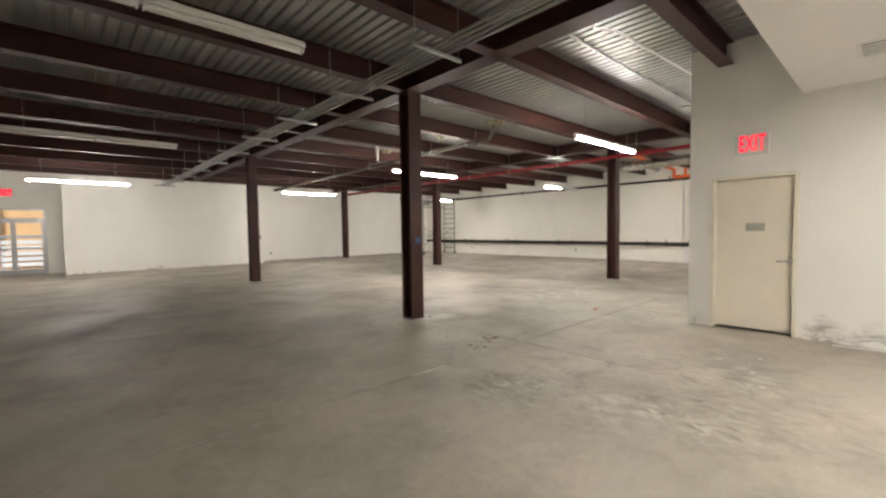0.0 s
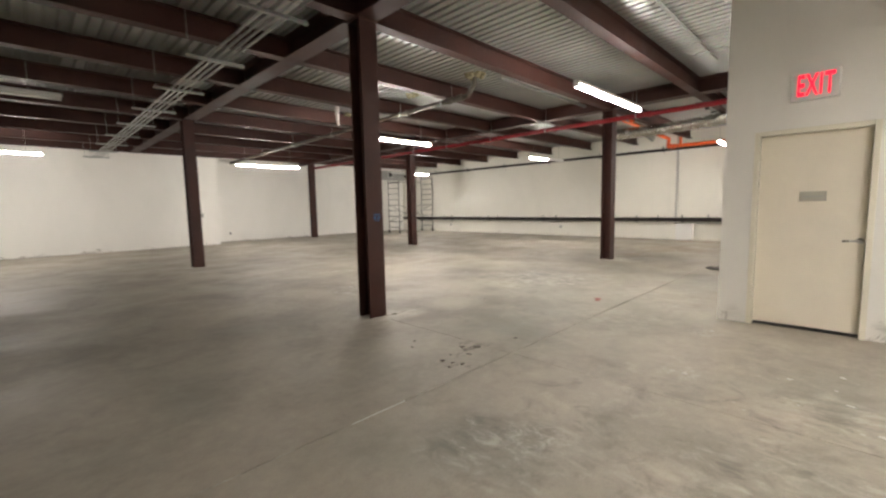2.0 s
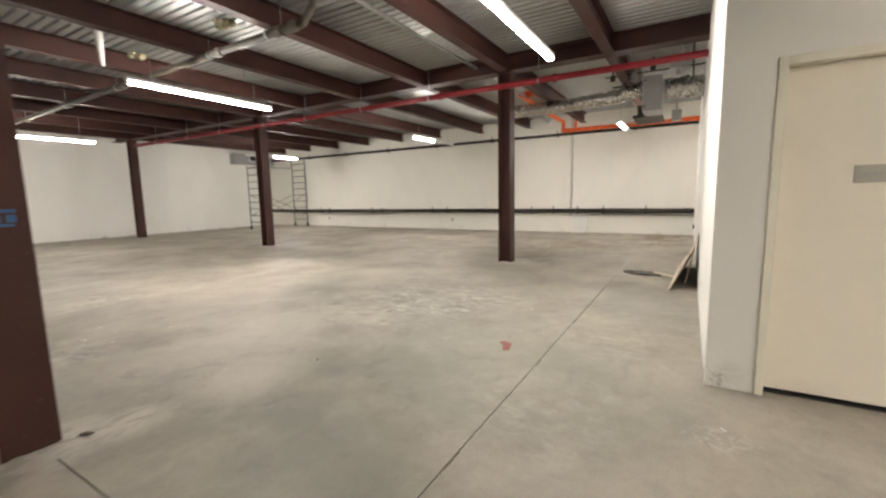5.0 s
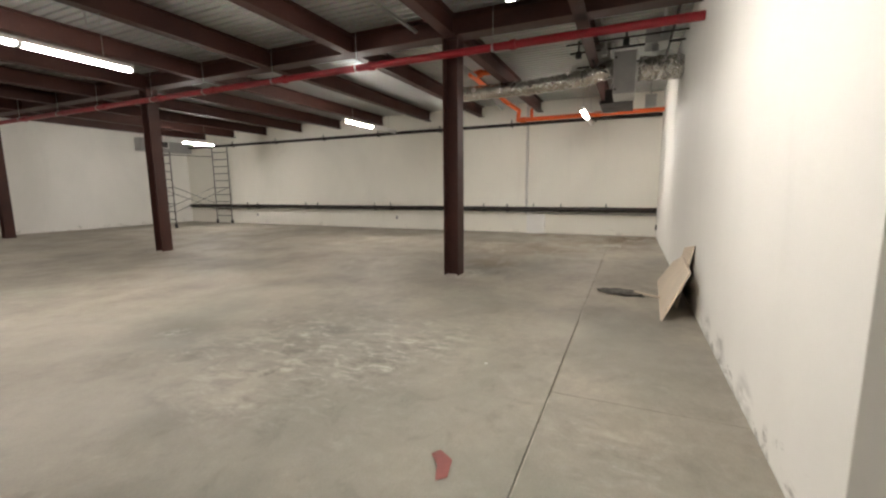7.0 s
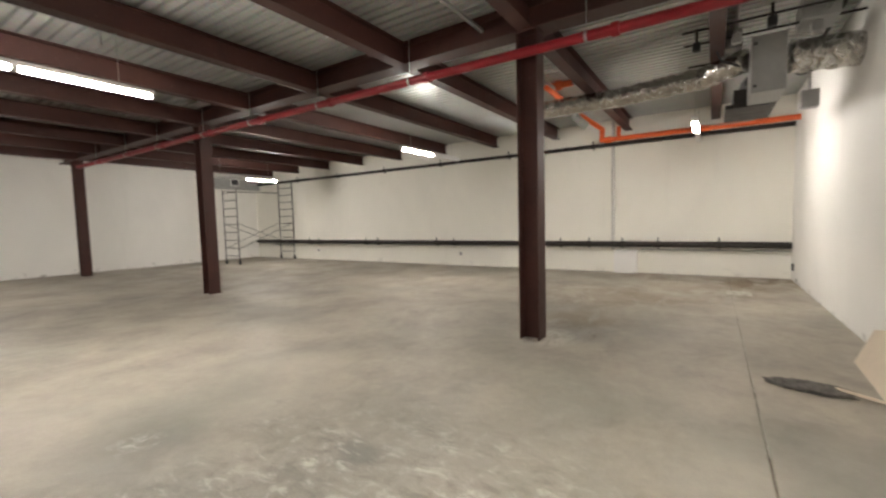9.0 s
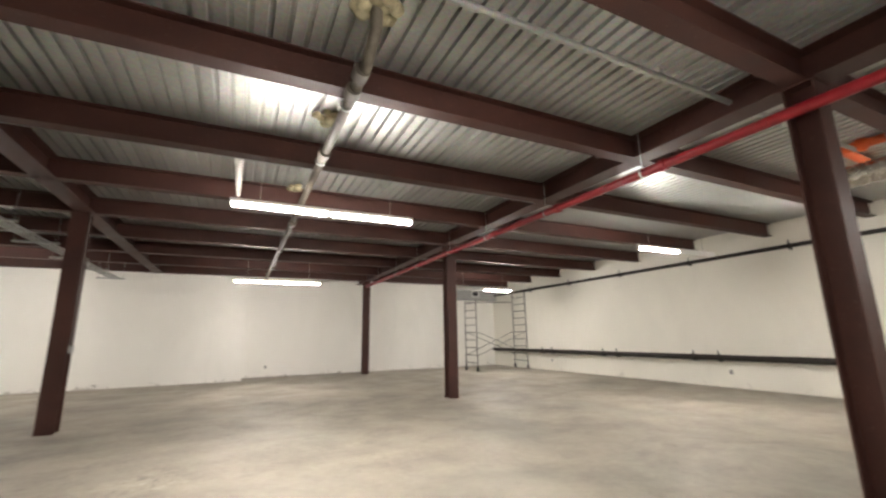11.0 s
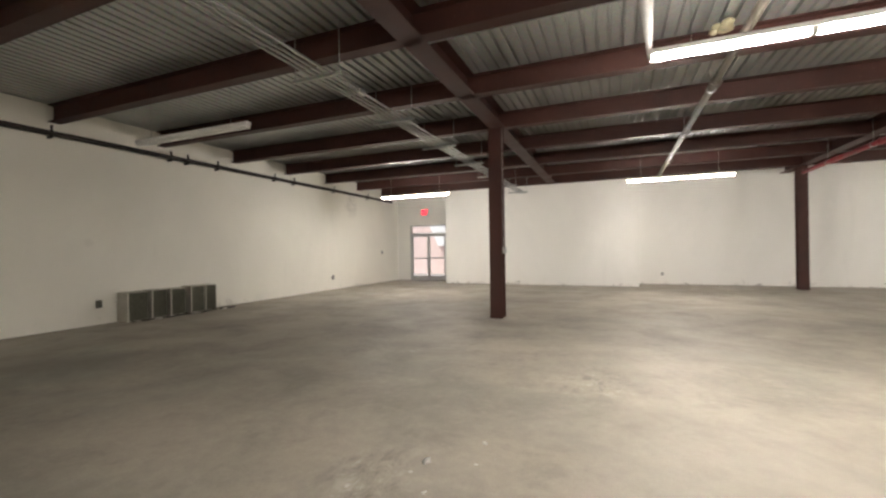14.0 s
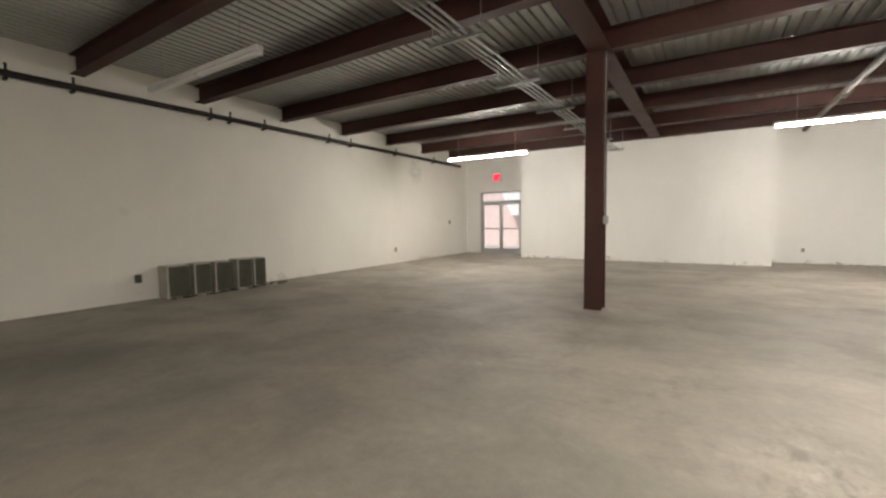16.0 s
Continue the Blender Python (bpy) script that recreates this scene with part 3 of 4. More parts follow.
def exit_sign(x, y, z, facing, ink, width, bold):
    ob = new("exit_sign")
    ob.matrix_basis = pose(x, y, z, 0, 0, facing)
    tagged(ob, "white box exit sign with lit red letters", "exit sign", "exit signs")
    b = bmesh.new()
    rbox(b, -0.19, 0.19, 0.0, 0.05, -0.14, 0.14, 0.008)
    part("housing", b, WHITEP, ob)
    me = text_mesh("EXIT", 0.2, bold)
    me.materials.clear()
    me.materials.append(ink)
    t = new("letters", me)
    t.parent = ob
    t.matrix_basis = pose(0, -0.003, 0, 90, 0, 0) @ Matrix.Diagonal((width, 1.5, 1, 1))
    tagged(t, "glowing red letters")
    return ob


exit_sign(XP - 0.052, 1.47, 2.597, -90, SIGN, 0.66, 0.004)
exit_sign(-1.24, YN - 0.052, 3.06, 0, SIGNFAR, 0.68, 0.014)

# ---- glazed doors in the north wall ----
gd = thing("door_2", (DX0 + DX1) / 2, YN + 0.1, 0, "aluminium framed double glass doors with a transom", "door", kind="structure")


def gpart(name, q, material, parent=gd, r=0.003):
    b = bmesh.new()
    rbox(b, *q, r)
    ob = part(name, b, material, parent)
    ob.matrix_parent_inverse = gd.matrix_basis.inverted() if parent is gd else Matrix()
    return ob


MX = (DX0 + DX1) / 2
for q in ((DX0, DX0 + 0.06, YN + 0.04, YN + 0.15, 0, DZ), (DX1 - 0.06, DX1, YN + 0.04, YN + 0.15, 0, DZ), (DX0 + 0.06, DX1 - 0.06, YN + 0.04, YN + 0.15, 2.07, 2.14), (DX0 + 0.06, DX1 - 0.06, YN + 0.04, YN + 0.15, DZ - 0.06, DZ)):
    gpart("frame", q, ALU)
gpart("pane", (DX0 + 0.06, DX1 - 0.06, YN + 0.09, YN + 0.1, 2.14, DZ - 0.06), GLASS, r=0.001).visible_shadow = False
for x0, x1, hx in ((DX0 + 0.065, MX - 0.004, MX - 0.05), (MX + 0.004, DX1 - 0.065, MX + 0.05)):
    lf = gpart("leaf", (x0, x0 + 0.07, YN + 0.07, YN + 0.115, 0.01, 2.065), ALU)
    gpart("stile", (x1 - 0.07, x1, YN + 0.07, YN + 0.115, 0.01, 2.065), ALU, lf)
    gpart("rail", (x0 + 0.07, x1 - 0.07, YN + 0.07, YN + 0.115, 1.97, 2.065), ALU, lf)
    gpart("rail", (x0 + 0.07, x1 - 0.07, YN + 0.07, YN + 0.115, 0.01, 0.2), ALU, lf)
    gpart("push_bar", (x0 + 0.02, x1 - 0.02, YN + 0.02, YN + 0.05, 0.98, 1.03), ALU, lf, 0.01)
    gpart("pane", (x0 + 0.07, x1 - 0.07, YN + 0.09, YN + 0.1, 0.2, 1.97), GLASS, lf, 0.001).visible_shadow = False

# ---- outdoors, beyond the glazed doors ----
bm = bmesh.new()
box(bm, -60, 60, YN + T, YN + 90, -0.3, -0.02)
solid("ground", bm, PAVE, "pale outdoor paving", "ground", kind="structure")
house = thing("building", -1.5, YN + 5.5, 0, "pink stucco building across the yard with a sloping stair wall", "building")
b = bmesh.new()
box(b, -9, 9, 0, 4, -0.02, 7)
part("wall", b, STUCCO, house)
b = bmesh.new()
vs = [b.verts.new(p) for p in ((-1.66, -1.2, 3.1), (-0.96, -1.2, 1.6), (-0.3, -1.2, 1.6), (-0.3, -1.2, 3.1))]
f = b.faces.new(vs)
ext = bmesh.ops.extrude_face_region(b, geom=[f])
bmesh.ops.translate(b, verts=[v for v in ext["geom"] if isinstance(v, bmesh.types.BMVert)], vec=(0, 1.15, 0))
bmesh.ops.recalc_face_normals(b, faces=b.faces[:])
part("stair_flank", b, WHITEP, house, "white sloping stair flank")
# the wall's warm lighting is carried by its amber colour
b = bmesh.new()
box(b, -0.28, 3.4, -0.6, -0.01, -0.02, 3.6)
part("amber_lit_wall", b, AMBER, house, "beige wall with warm amber light in its colour")
for i in range(5):
    b = bmesh.new()
    rbox(b, -0.28, 2.6, -1.22, -1.18, 0.1 + 0.25 * i, 0.28 + 0.25 * i, 0.006)
    part("slat", b, WHITEP, house)
b = bmesh.new()
rbox(b, -0.28, 2.6, -1.26, -1.14, 1.38, 1.5, 0.01)
part("handrail", b, GREYP, house)
for px in (-0.26, 1.1, 2.5):
    b = bmesh.new()
    rbox(b, px, px + 0.08, -1.17, -1.1, -0.02, 1.38, 0.006)
    part("post", b, GREYP, house)

# ---- pipes on the walls ----
def clamp(parent, x, y, z, r, material=BLACKP):
    b = bmesh.new()
    rod(b, (x, y - 0.02, z), (x, y + 0.02, z), r, 14)
    box(b, x - 0.012, x + 0.012, y - 0.014, y + 0.014, z, z + r + 0.075)
    rod(b, (x, y, z + r + 0.07), (x, y, z + r + 0.085), 0.022, 8)
    ob = part("clamp", b, material, parent)
    ob.matrix_parent_inverse = parent.matrix_basis.inverted()


def wall_pipe(name, x, y0, y1, z, r, clamps, label, wall_x):
    ob = thing(name, x, y0, z, label, "pipe")
    b = bmesh.new()
    rod(b, (x, y0, z), (x, y1, z), r, 16)
    p = part("run", b, BLACKP, ob)
    p.matrix_parent_inverse = ob.matrix_basis.inverted()
    for y in clamps:
        clamp(ob, x, y, z, r * 1.18)
        b = bmesh.new()
        box(b, min(x, wall_x), max(x, wall_x), y - 0.02, y + 0.02, z - r - 0.03, z - r + 0.004)
        q = part("bracket", b, BLACKP, ob)
        q.matrix_parent_inverse = ob.matrix_basis.inverted()
    return ob


wall_pipe("low_pipe", XE - 0.17, YP + 0.02, 22.0, 0.77, 0.075, (3.6, 4.9, 5.75, 6.6, 7.4, 11.0, 11.7, 14.4, 15.0, 17.7, 18.3), "black iron pipe on brackets along the block wall", XE)
b = bmesh.new()
rod(b, (XE - 0.05, YP + 0.01, 0.63), (XE - 0.05, 5.3, 0.63), 0.018, 10)
solid("low_conduit", b, GALV, "thin grey conduit under the black wall pipe", "conduit")
wall_pipe("high_pipe", XE - 0.12, YP + 0.02, 22.2, 3.42, 0.05, (4, 6.5, 9, 11.5, 14, 16.5, 19), "black iron pipe high on the block wall", XE)
wall_pipe("high_pipe", XW + 0.12, SOFFIT_Y + 0.05, 21.5, 3.53, 0.05, (6.6, 8.6, 9.35, 11.5, 11.9, 12.7, 14.6, 15.4, 17.4, 19.6), "black iron pipe high on the block wall", XW)
b = bmesh.new()
rod(b, (XE - 0.045, 6.0, 0.6), (XE - 0.045, 6.0, DECK), 0.04, 12)
solid("wall_conduit", b, PALE, "white painted vertical conduit on the block wall", "conduit")
b = bmesh.new()
rbox(b, XE - 0.2, XE - 0.001, 5.4, 5.95, 0, 0.62, 0.006)
solid("wall_plinth", b, SOFFIT, "low white boxed plinth against the block wall", "plinth")


def outlet(x, y, z, rz, size=0.075, material=GREYP, label="grey outlet box on the white wall"):
    ob = new("outlet")
    ob.matrix_basis = pose(x, y, z, 0, 0, rz)
    tagged(ob, label, "outlet", "wall outlets")
    b = bmesh.new()
    rbox(b, -size / 2, size / 2, -0.035, 0, -size * 0.75, size * 0.75, 0.004)
    part("box", b, material, ob)
    for dz in (-0.022, 0.022):
        b = bmesh.new()
        rbox(b, -0.014, 0.014, -0.039, -0.035, dz - 0.012, dz + 0.012, 0.002)
        part("socket", b, DARK, ob)


outlet(XE, 17.9, 0.4, -90)
outlet(XE, 10.83, 0.4, -90)
outlet(XW, 17.4, 0.44, 90, 0.1)
outlet(XW, 10.1, 0.4, 90, 0.1, COIL, "dark outlet box on the white wall")
outlet(XW, 20.8, 1.3, 90, 0.09)
outlet(8.26, YN, 0.38, 0)
outlet(18.67, YP, 0.3, 180, 0.1, DARK, "dark outlet box on the white partition")

# ---- overhead pipes ----
red = thing("sprinkler_main", 11.72, YP, 3.46, "red painted sprinkler main under the girder", "pipe")


def rpart(name, build, parent, material, label=""):
    b = bmesh.new()
    build(b)
    ob = part(name, b, material, parent, label)
    ob.matrix_parent_inverse = parent.matrix_basis.inverted()
    return ob


def subpart(name, build, parent, material, label=""):
    """A piece of a part whose mesh is in world places."""
    b = bmesh.new()
    build(b)
    return part(name, b, material, parent, label)


red_run = rpart("run", lambda b: rod(b, (11.72, YP + 0.005, 3.46), (11.72, 20.2, 3.46), 0.057, 16), red, REDP)
for y in (4.6, 7.0, 8.9, 10.8, 12.5, 14.6, 16.4, 18.4):
    subpart("coupling", lambda b: rod(b, (11.72, y - 0.04, 3.46), (11.72, y + 0.04, 3.46), 0.074, 16), red_run, REDP)
    rpart("hanger", lambda b: (rod(b, (11.72, y + 0.3, 3.51), (11.72, y + 0.3, DECK), 0.005, 6), rod(b, (11.72, y + 0.285, 3.46), (11.72, y + 0.315, 3.46), 0.064, 14)), red, GALV)

drain = thing("drain_pipe", 7.9, 5.2, 3.58, "old tan drain pipe hung under the beams", "pipe")
rpart("run", lambda b: tube(b, [(8.0, 6.68, 4.08), (8.0, 6.7, 3.86), (7.99, 6.88, 3.68), (7.94, 20.6, 3.52)], 0.05, 14), drain, TANP)
for y in (7.05, 7.35, 8.75, 11.9, 14.4, 17.0):
    rpart("coupling", lambda b: rod(b, (7.975, y - 0.07, 3.675 - (y - 6.9) * 0.0117), (7.975, y + 0.07, 3.675 - (y - 6.9) * 0.0117), 0.072, 14), drain, TANP)
    rpart("hanger", lambda b: (rod(b, (7.975, y + 0.25, 3.6), (7.975, y + 0.25, DECK), 0.005, 6), rod(b, (7.975, y + 0.235, 3.675 - (y - 6.9) * 0.0117), (7.975, y + 0.265, 3.675 - (y - 6.9) * 0.0117), 0.064, 14)), drain, GALV)


def foam_blob(b, x, y, z, r, n, seed):
    rng = random.Random(seed)
    for i in range(n):
        p = (x + rng.uniform(-r, r), y + rng.uniform(-r, r), z - rng.uniform(0, r * 0.6))
        bmesh.ops.create_icosphere(b, subdivisions=2, radius=r * rng.uniform(0.3, 0.55), matrix=Matrix.Translation(p) @ Matrix.Diagonal((1, 1, rng.uniform(0.5, 0.9), 1)))


rpart("foam", lambda b: foam_blob(b, 8.0, 6.64, 4.1, 0.15, 22, 3), drain, FOAM, "yellowish sprayed foam round the pipe")
rpart("foam", lambda b: foam_blob(b, 7.93, 8.6, 4.07, 0.13, 12, 5), drain, FOAM, "yellowish sprayed foam at the deck")
rpart("foam", lambda b: foam_blob(b, 7.88, 11.05, 4.04, 0.14, 10, 6), drain, FOAM, "yellowish sprayed foam at the deck")
stub = thing("vent_stub", 7.04, 10.3, 3.6, "short white foamed pipe stub under the deck", "pipe")
rpart("wrap", lambda b: (rod(b, (7.03, 10.3, 3.95), (7.02, 10.3, 4.09), 0.062, 12, 0.085), rod(b, (7.04, 10.3, 3.72), (7.03, 10.3, 3.95), 0.045, 12, 0.062), rod(b, (7.05, 10.3, 3.48), (7.04, 10.3, 3.72), 0.024, 10, 0.045)), stub, PALE)

# conduit bundle on trapeze hangers, west of the first girder
bundle = thing("conduit_bundle", 3.44, 1.0, 3.48, "bundle of galvanised conduits on trapeze hangers", "conduit")
for dx in (-0.13, -0.05, 0.03, 0.12):
    rpart("conduit", lambda b: rod(b, (3.44 + dx, SOFFIT_Y + 0.01, 3.49), (3.44 + dx, YB - 0.02, 3.49), 0.0165, 10), bundle, GALV)
for i in range(11):
    y = 1.73 + 1.87 * i
    rpart("strut", lambda b: rbox(b, 3.03, 3.76, y - 0.02, y + 0.02, 3.43, 3.47, 0.004), bundle, GALV)
    for xx in (3.07, 3.72):
        rpart("hanger_rod", lambda b: rod(b, (xx, y, 3.42), (xx, y, DECK), 0.005, 6), bundle, GALV)
for dx, y in ((-0.05, 5.0), (0.03, 5.05), (0.12, 9.9)):
    rpart("fitting", lambda b: rbox(b, 3.44 + dx - 0.03, 3.44 + dx + 0.03, y - 0.07, y + 0.07, 3.455, 3.52, 0.01), bundle, GALV)

# ---- ducts and air unit by the partition ----
def ridged_duct(b, pts, r, step=0.05):
    """A crinkled insulated duct through pts."""
    rng = random.Random(7)
    rings = []
    for a, c in zip(pts, pts[1:]):
        a, c = Vector(a), Vector(c)
        n = max(2, int((c - a).length / step))
        for i in range(n + (c is pts[-1])):
            rings.append((a.lerp(c, i / n), (c - a).normalized()))
    rings.append((Vector(pts[-1]), (Vector(pts[-1]) - Vector(pts[-2])).normalized()))
    prev = None
    for i, (p, d) in enumerate(rings):
        q = d.to_track_quat("Z", "X").to_matrix()
        ring = []
        for j in range(20):
            an = j * math.tau / 20
            rr = r * (1 + 0.05 * math.sin(i * 1.3 + j * 0.9) + rng.uniform(-0.05, 0.05))
            ring.append(b.verts.new(p + q @ Vector((math.cos(an) * rr, math.sin(an) * rr, 0))))
        if prev:
            for j in range(20):
                b.faces.new((prev[j], prev[(j + 1) % 20], ring[(j + 1) % 20], ring[j]))
        else:
            b.faces.new(ring[::-1])
        prev = ring
    b.faces.new(prev)


FOIL = foil()
duct = thing("flexible_duct", 15, 4.5, 3.55, "silver foil insulated flexible duct under the deck", "duct")
rpart("run", lambda b: ridged_duct(b, [(14.25, 3.36, 3.62), (14.7, 3.9, 3.6), (14.98, 5.1, 3.6), (14.98, 6.75, 3.6)], 0.16), duct, FOIL)
for p in ((14.8, 4.2), (14.98, 5.8)):
    rpart("strap", lambda b: rod(b, (*p, 3.7), (*p, DECK), 0.006, 6), duct, GALV)
duct2 = thing("flexible_duct", 14.0, 2.6, 3.55, "silver foil insulated duct between unit and wall", "duct")
rpart("run", lambda b: ridged_duct(b, [(14.1, YP + 0.005, 3.47), (14.05, 2.94, 3.5)], 0.2), duct2, FOIL)
elbow = thing("duct_elbow", 16.6, 6.2, 3.6, "grey sheet metal duct elbow under the beams", "duct")
rpart("limb", lambda b: tube(b, [(16.2, 6.5, 4.0), (16.6, 6.4, 3.8), (16.75, 6.15, 3.55)], 0.09, 14), elbow, GALV)
vav = thing("air_unit", 14.1, 3.1, 3.5, "grey sheet metal air unit hung from the deck", "air unit")
rpart("casing", lambda b: rbox(b, 13.75, 14.5, 2.98, 3.34, 3.05, 3.75, 0.006), vav, GREYP)
for z in (3.13, 3.66):
    rpart("bolt", lambda b: rod(b, (13.74, 3.3, z), (13.75, 3.3, z), 0.02, 10), vav, DARK)
for x, y in ((13.8, 2.97), (13.8, 3.34), (14.45, 2.97), (14.45, 3.34)):
    rpart("hanger", lambda b: rod(b, (x, y, 3.74), (x, y, DECK), 0.006, 6), vav, GALV)
rpart("tray", lambda b: (rbox(b, 14.5, 15.6, 3.0, 3.6, 3.04, 3.1, 0.005), rbox(b, 14.5, 15.3, 3.1, 3.5, 3.1, 3.3, 0.005)), vav, BLACKP)
rpart("control_box", lambda b: rbox(b, 14.1, 14.6, 3.42, 3.75, 3.78, 4.02, 0.006), vav, GREYP)
rpart("motor", lambda b: rod(b, (14.55, 3.25, 3.4), (14.85, 3.3, 3.4), 0.12, 16), vav, DARK)
rpart("cable", lambda b: tube(b, [(14.3, 3.6, 4.05), (14.05, 3.75, 3.85), (14.0, 3.66, 3.6), (14.05, 3.45, 3.5)], 0.014, 8), vav, DARK)
rpart("damper_box", lambda b: (rbox(b, 14.05, 14.2, 2.62, 2.8, 2.84, 3.06, 0.006), rod(b, (14.12, 2.71, 3.05), (14.12, 2.71, 3.32), 0.012, 8)), vav, GREYP)
orange = thing("orange_pipe", 18.3, 4, 3.46, "orange plastic sprinkler pipe with fittings", "pipe")
rpart("run", lambda b: tube(b, [(18.3, YP + 0.005, 3.46), (18.3, 6.16, 3.46), (18.3, 6.14, 3.74), (16.8, 6.5, 3.99), (14.9, 6.42, 4.0), (14.9, 5.95, 4.0)], 0.062, 14), orange, ORANGE)
for p in ((18.3, 6.0), (18.3, 3.9)):
    rpart("fitting", lambda b: rod(b, (p[0], p[1] - 0.08, 3.46), (p[0], p[1] + 0.08, 3.46), 0.08, 14), orange, ORANGE)
rpart("drop", lambda b: rod(b, (18.3, 5.75, 3.46), (18.3, 5.75, 3.76), 0.05, 12), orange, ORANGE)
rpart("elbow", lambda b: bmesh.ops.create_uvsphere(b, u_segments=12, v_segments=8, radius=0.1, matrix=Matrix.Translation((14.9, 6.2, 4.0))), orange, ORANGE)

# ---- conduits on the deck and walls ----
b = bmesh.new()
rod(b, (4.62, 3.08, 4.02), (10.6, 3.08, 4.02), 0.02, 10)
rod(b, (9.9, 3.25, 3.98), (9.9, 2.75, 3.98), 0.018, 10)
for x in (5.6, 7.4, 9.2):
    box(b, x - 0.02, x + 0.02, 3.05, 3.11, 4.0, DECK)
solid("deck_conduit", b, GALV, "galvanised conduit strapped under the metal deck", "conduit")
b = bmesh.new()
tube(b, [(4.4, 2.3, 4.0), (4.85, 2.42, 3.98), (5.0, 2.6, 3.86), (5.4, 2.5, 3.9), (7.9, 2.42, 3.95), (7.9, 2.25, 3.95)], 0.014, 8)
solid("white_cable", b, WHITEP, "white cable looped under the metal deck", "cable")
b = bmesh.new()
rod(b, (XB0, YB - 0.03, 3.9), (XB1, YB - 0.03, 3.9), 0.016, 10)
rod(b, (XB0 + 2.5, YB - 0.03, 3.84), (XB1, YB - 0.03, 3.84), 0.012, 10)
solid("wall_top_conduit", b, GALV, "thin conduit along the top of the wall block", "conduit")
b = bmesh.new()
tube(b, [(4.9, YB - 0.05, 3.84), (5.1, YB - 0.12, 3.7), (5.5, YB - 0.1, 3.76), (6.0, YB - 0.05, 3.86)], 0.012, 8)
solid("loose_cable", b, WHITEP, "loose pale cable sagging from the conduit", "cable")
cc = thing("column_conduit", 4.5, COLY[1], 2.5, "thin conduit with a switch box on the steel column", "conduit")
rpart("run", lambda b: rod(b, (4.64, COLY[1] - 0.06, 1.4), (4.64, COLY[1] - 0.06, STEEL), 0.005, 8), cc, GREYP)
rpart("switch_box", lambda b: rbox(b, 4.63, 4.69, COLY[1] - 0.1, COLY[1] - 0.02, 1.28, 1.4, 0.004), cc, GREYP)

# ---- soffit fittings ----
vent = thing("ceiling_vent", 6.0, 0.1, SOFFIT_Z, "white slotted air diffuser in the soffit", "vent")
for q in ((5.79, 6.27, 0.37, 0.41, SOFFIT_Z - 0.012, SOFFIT_Z), (5.79, 6.27, -0.4, -0.36, SOFFIT_Z - 0.012, SOFFIT_Z), (5.79, 5.83, -0.36, 0.37, SOFFIT_Z - 0.012, SOFFIT_Z), (6.23, 6.27, -0.36, 0.37, SOFFIT_Z - 0.012, SOFFIT_Z)):
    rpart("frame", lambda b: rbox(b, *q, 0.003), vent, WHITEP)
# dark sheet in place of the shade inside the slots
rpart("slot_shade", lambda b: box(b, 5.83, 6.23, -0.36, 0.37, SOFFIT_Z - 0.003, SOFFIT_Z - 0.001), vent, DARK)
for i in range(4):
    x = 5.88 + 0.09 * i
    rpart("slat", lambda b: rbox(b, x, x + 0.05, -0.36, 0.37, SOFFIT_Z - 0.01, SOFFIT_Z - 0.004, 0.002), vent, WHITEP)


# unseen panels, added to brighten the door wall and the near floor
def fill_panel(x, y):
    ob = thing("fill_panel", x, y, SOFFIT_Z, "unseen flat panel light added in the white soffit", "ceiling light", "soffit lights")
    for q in ((-0.61, 0.61, -0.305, -0.28), (-0.61, 0.61, 0.28, 0.305), (-0.61, -0.585, -0.28, 0.28), (0.585, 0.61, -0.28, 0.28)):
        b = bmesh.new()
        rbox(b, *q, -0.015, 0, 0.003)
        part("frame", b, WHITEP, ob)
    b = bmesh.new()
    box(b, -0.585, 0.585, -0.28, 0.28, -0.008, -0.002)
    part("diffuser", b, FILL_GLOW, ob, "glowing diffuser of the added panel")
    return ob


lamp = fill_panel(4.5, -1.1)
copy_thing(lamp, pose(2.4, -1.1, SOFFIT_Z))

# ---- scaffold in the north-east corner ----
def scaffold():
    ob = thing("scaffold", 17.3, 19.7, 0, "grey steel rolling scaffold with ladder frames and cross braces", "scaffold")
    for x, h in ((16.16, 2.95), (18.7, 3.35)):
        for y in (19.2, 20.15):
            post = rpart("post", lambda b: rod(b, (x, y, 0.16), (x, y, h), 0.021, 10), ob, SCAF)
            subpart("caster", lambda b: (rod(b, (x - 0.02, y, 0.07), (x + 0.02, y, 0.07), 0.07, 16), rbox(b, x - 0.032, x + 0.032, y - 0.035, y + 0.035, 0.1, 0.17, 0.006)), post, DARK)
        n = int((h - 0.3) / 0.31)
        for i in range(n + 1):
            z = 0.34 + 0.31 * i
            rpart("rung", lambda b: rod(b, (x, 19.2, z), (x, 20.15, z), 0.016, 8), ob, SCAF)
    for y in (19.18, 20.17):
        rpart("brace", lambda b: rod(b, (16.16, y, 0.62), (18.7, y, 1.62), 0.012, 8), ob, SCAF)
        rpart("brace", lambda b: rod(b, (16.16, y + 0.02, 1.62), (18.7, y + 0.02, 0.62), 0.012, 8), ob, SCAF)
    rpart("guard_rail", lambda b: rod(b, (16.16, 20.15, 2.9), (18.7, 20.15, 2.95), 0.016, 8), ob, SCAF)
    return ob


scaffold()
nd = thing("wall_duct", 17.2, 22.0, 3.5, "grey sheet metal duct along the wall top", "duct")
rpart("casing", lambda b: rbox(b, 16.7, XE - 0.02, 21.85, YN - 0.002, 3.17, 3.7, 0.006), nd, GREYP)
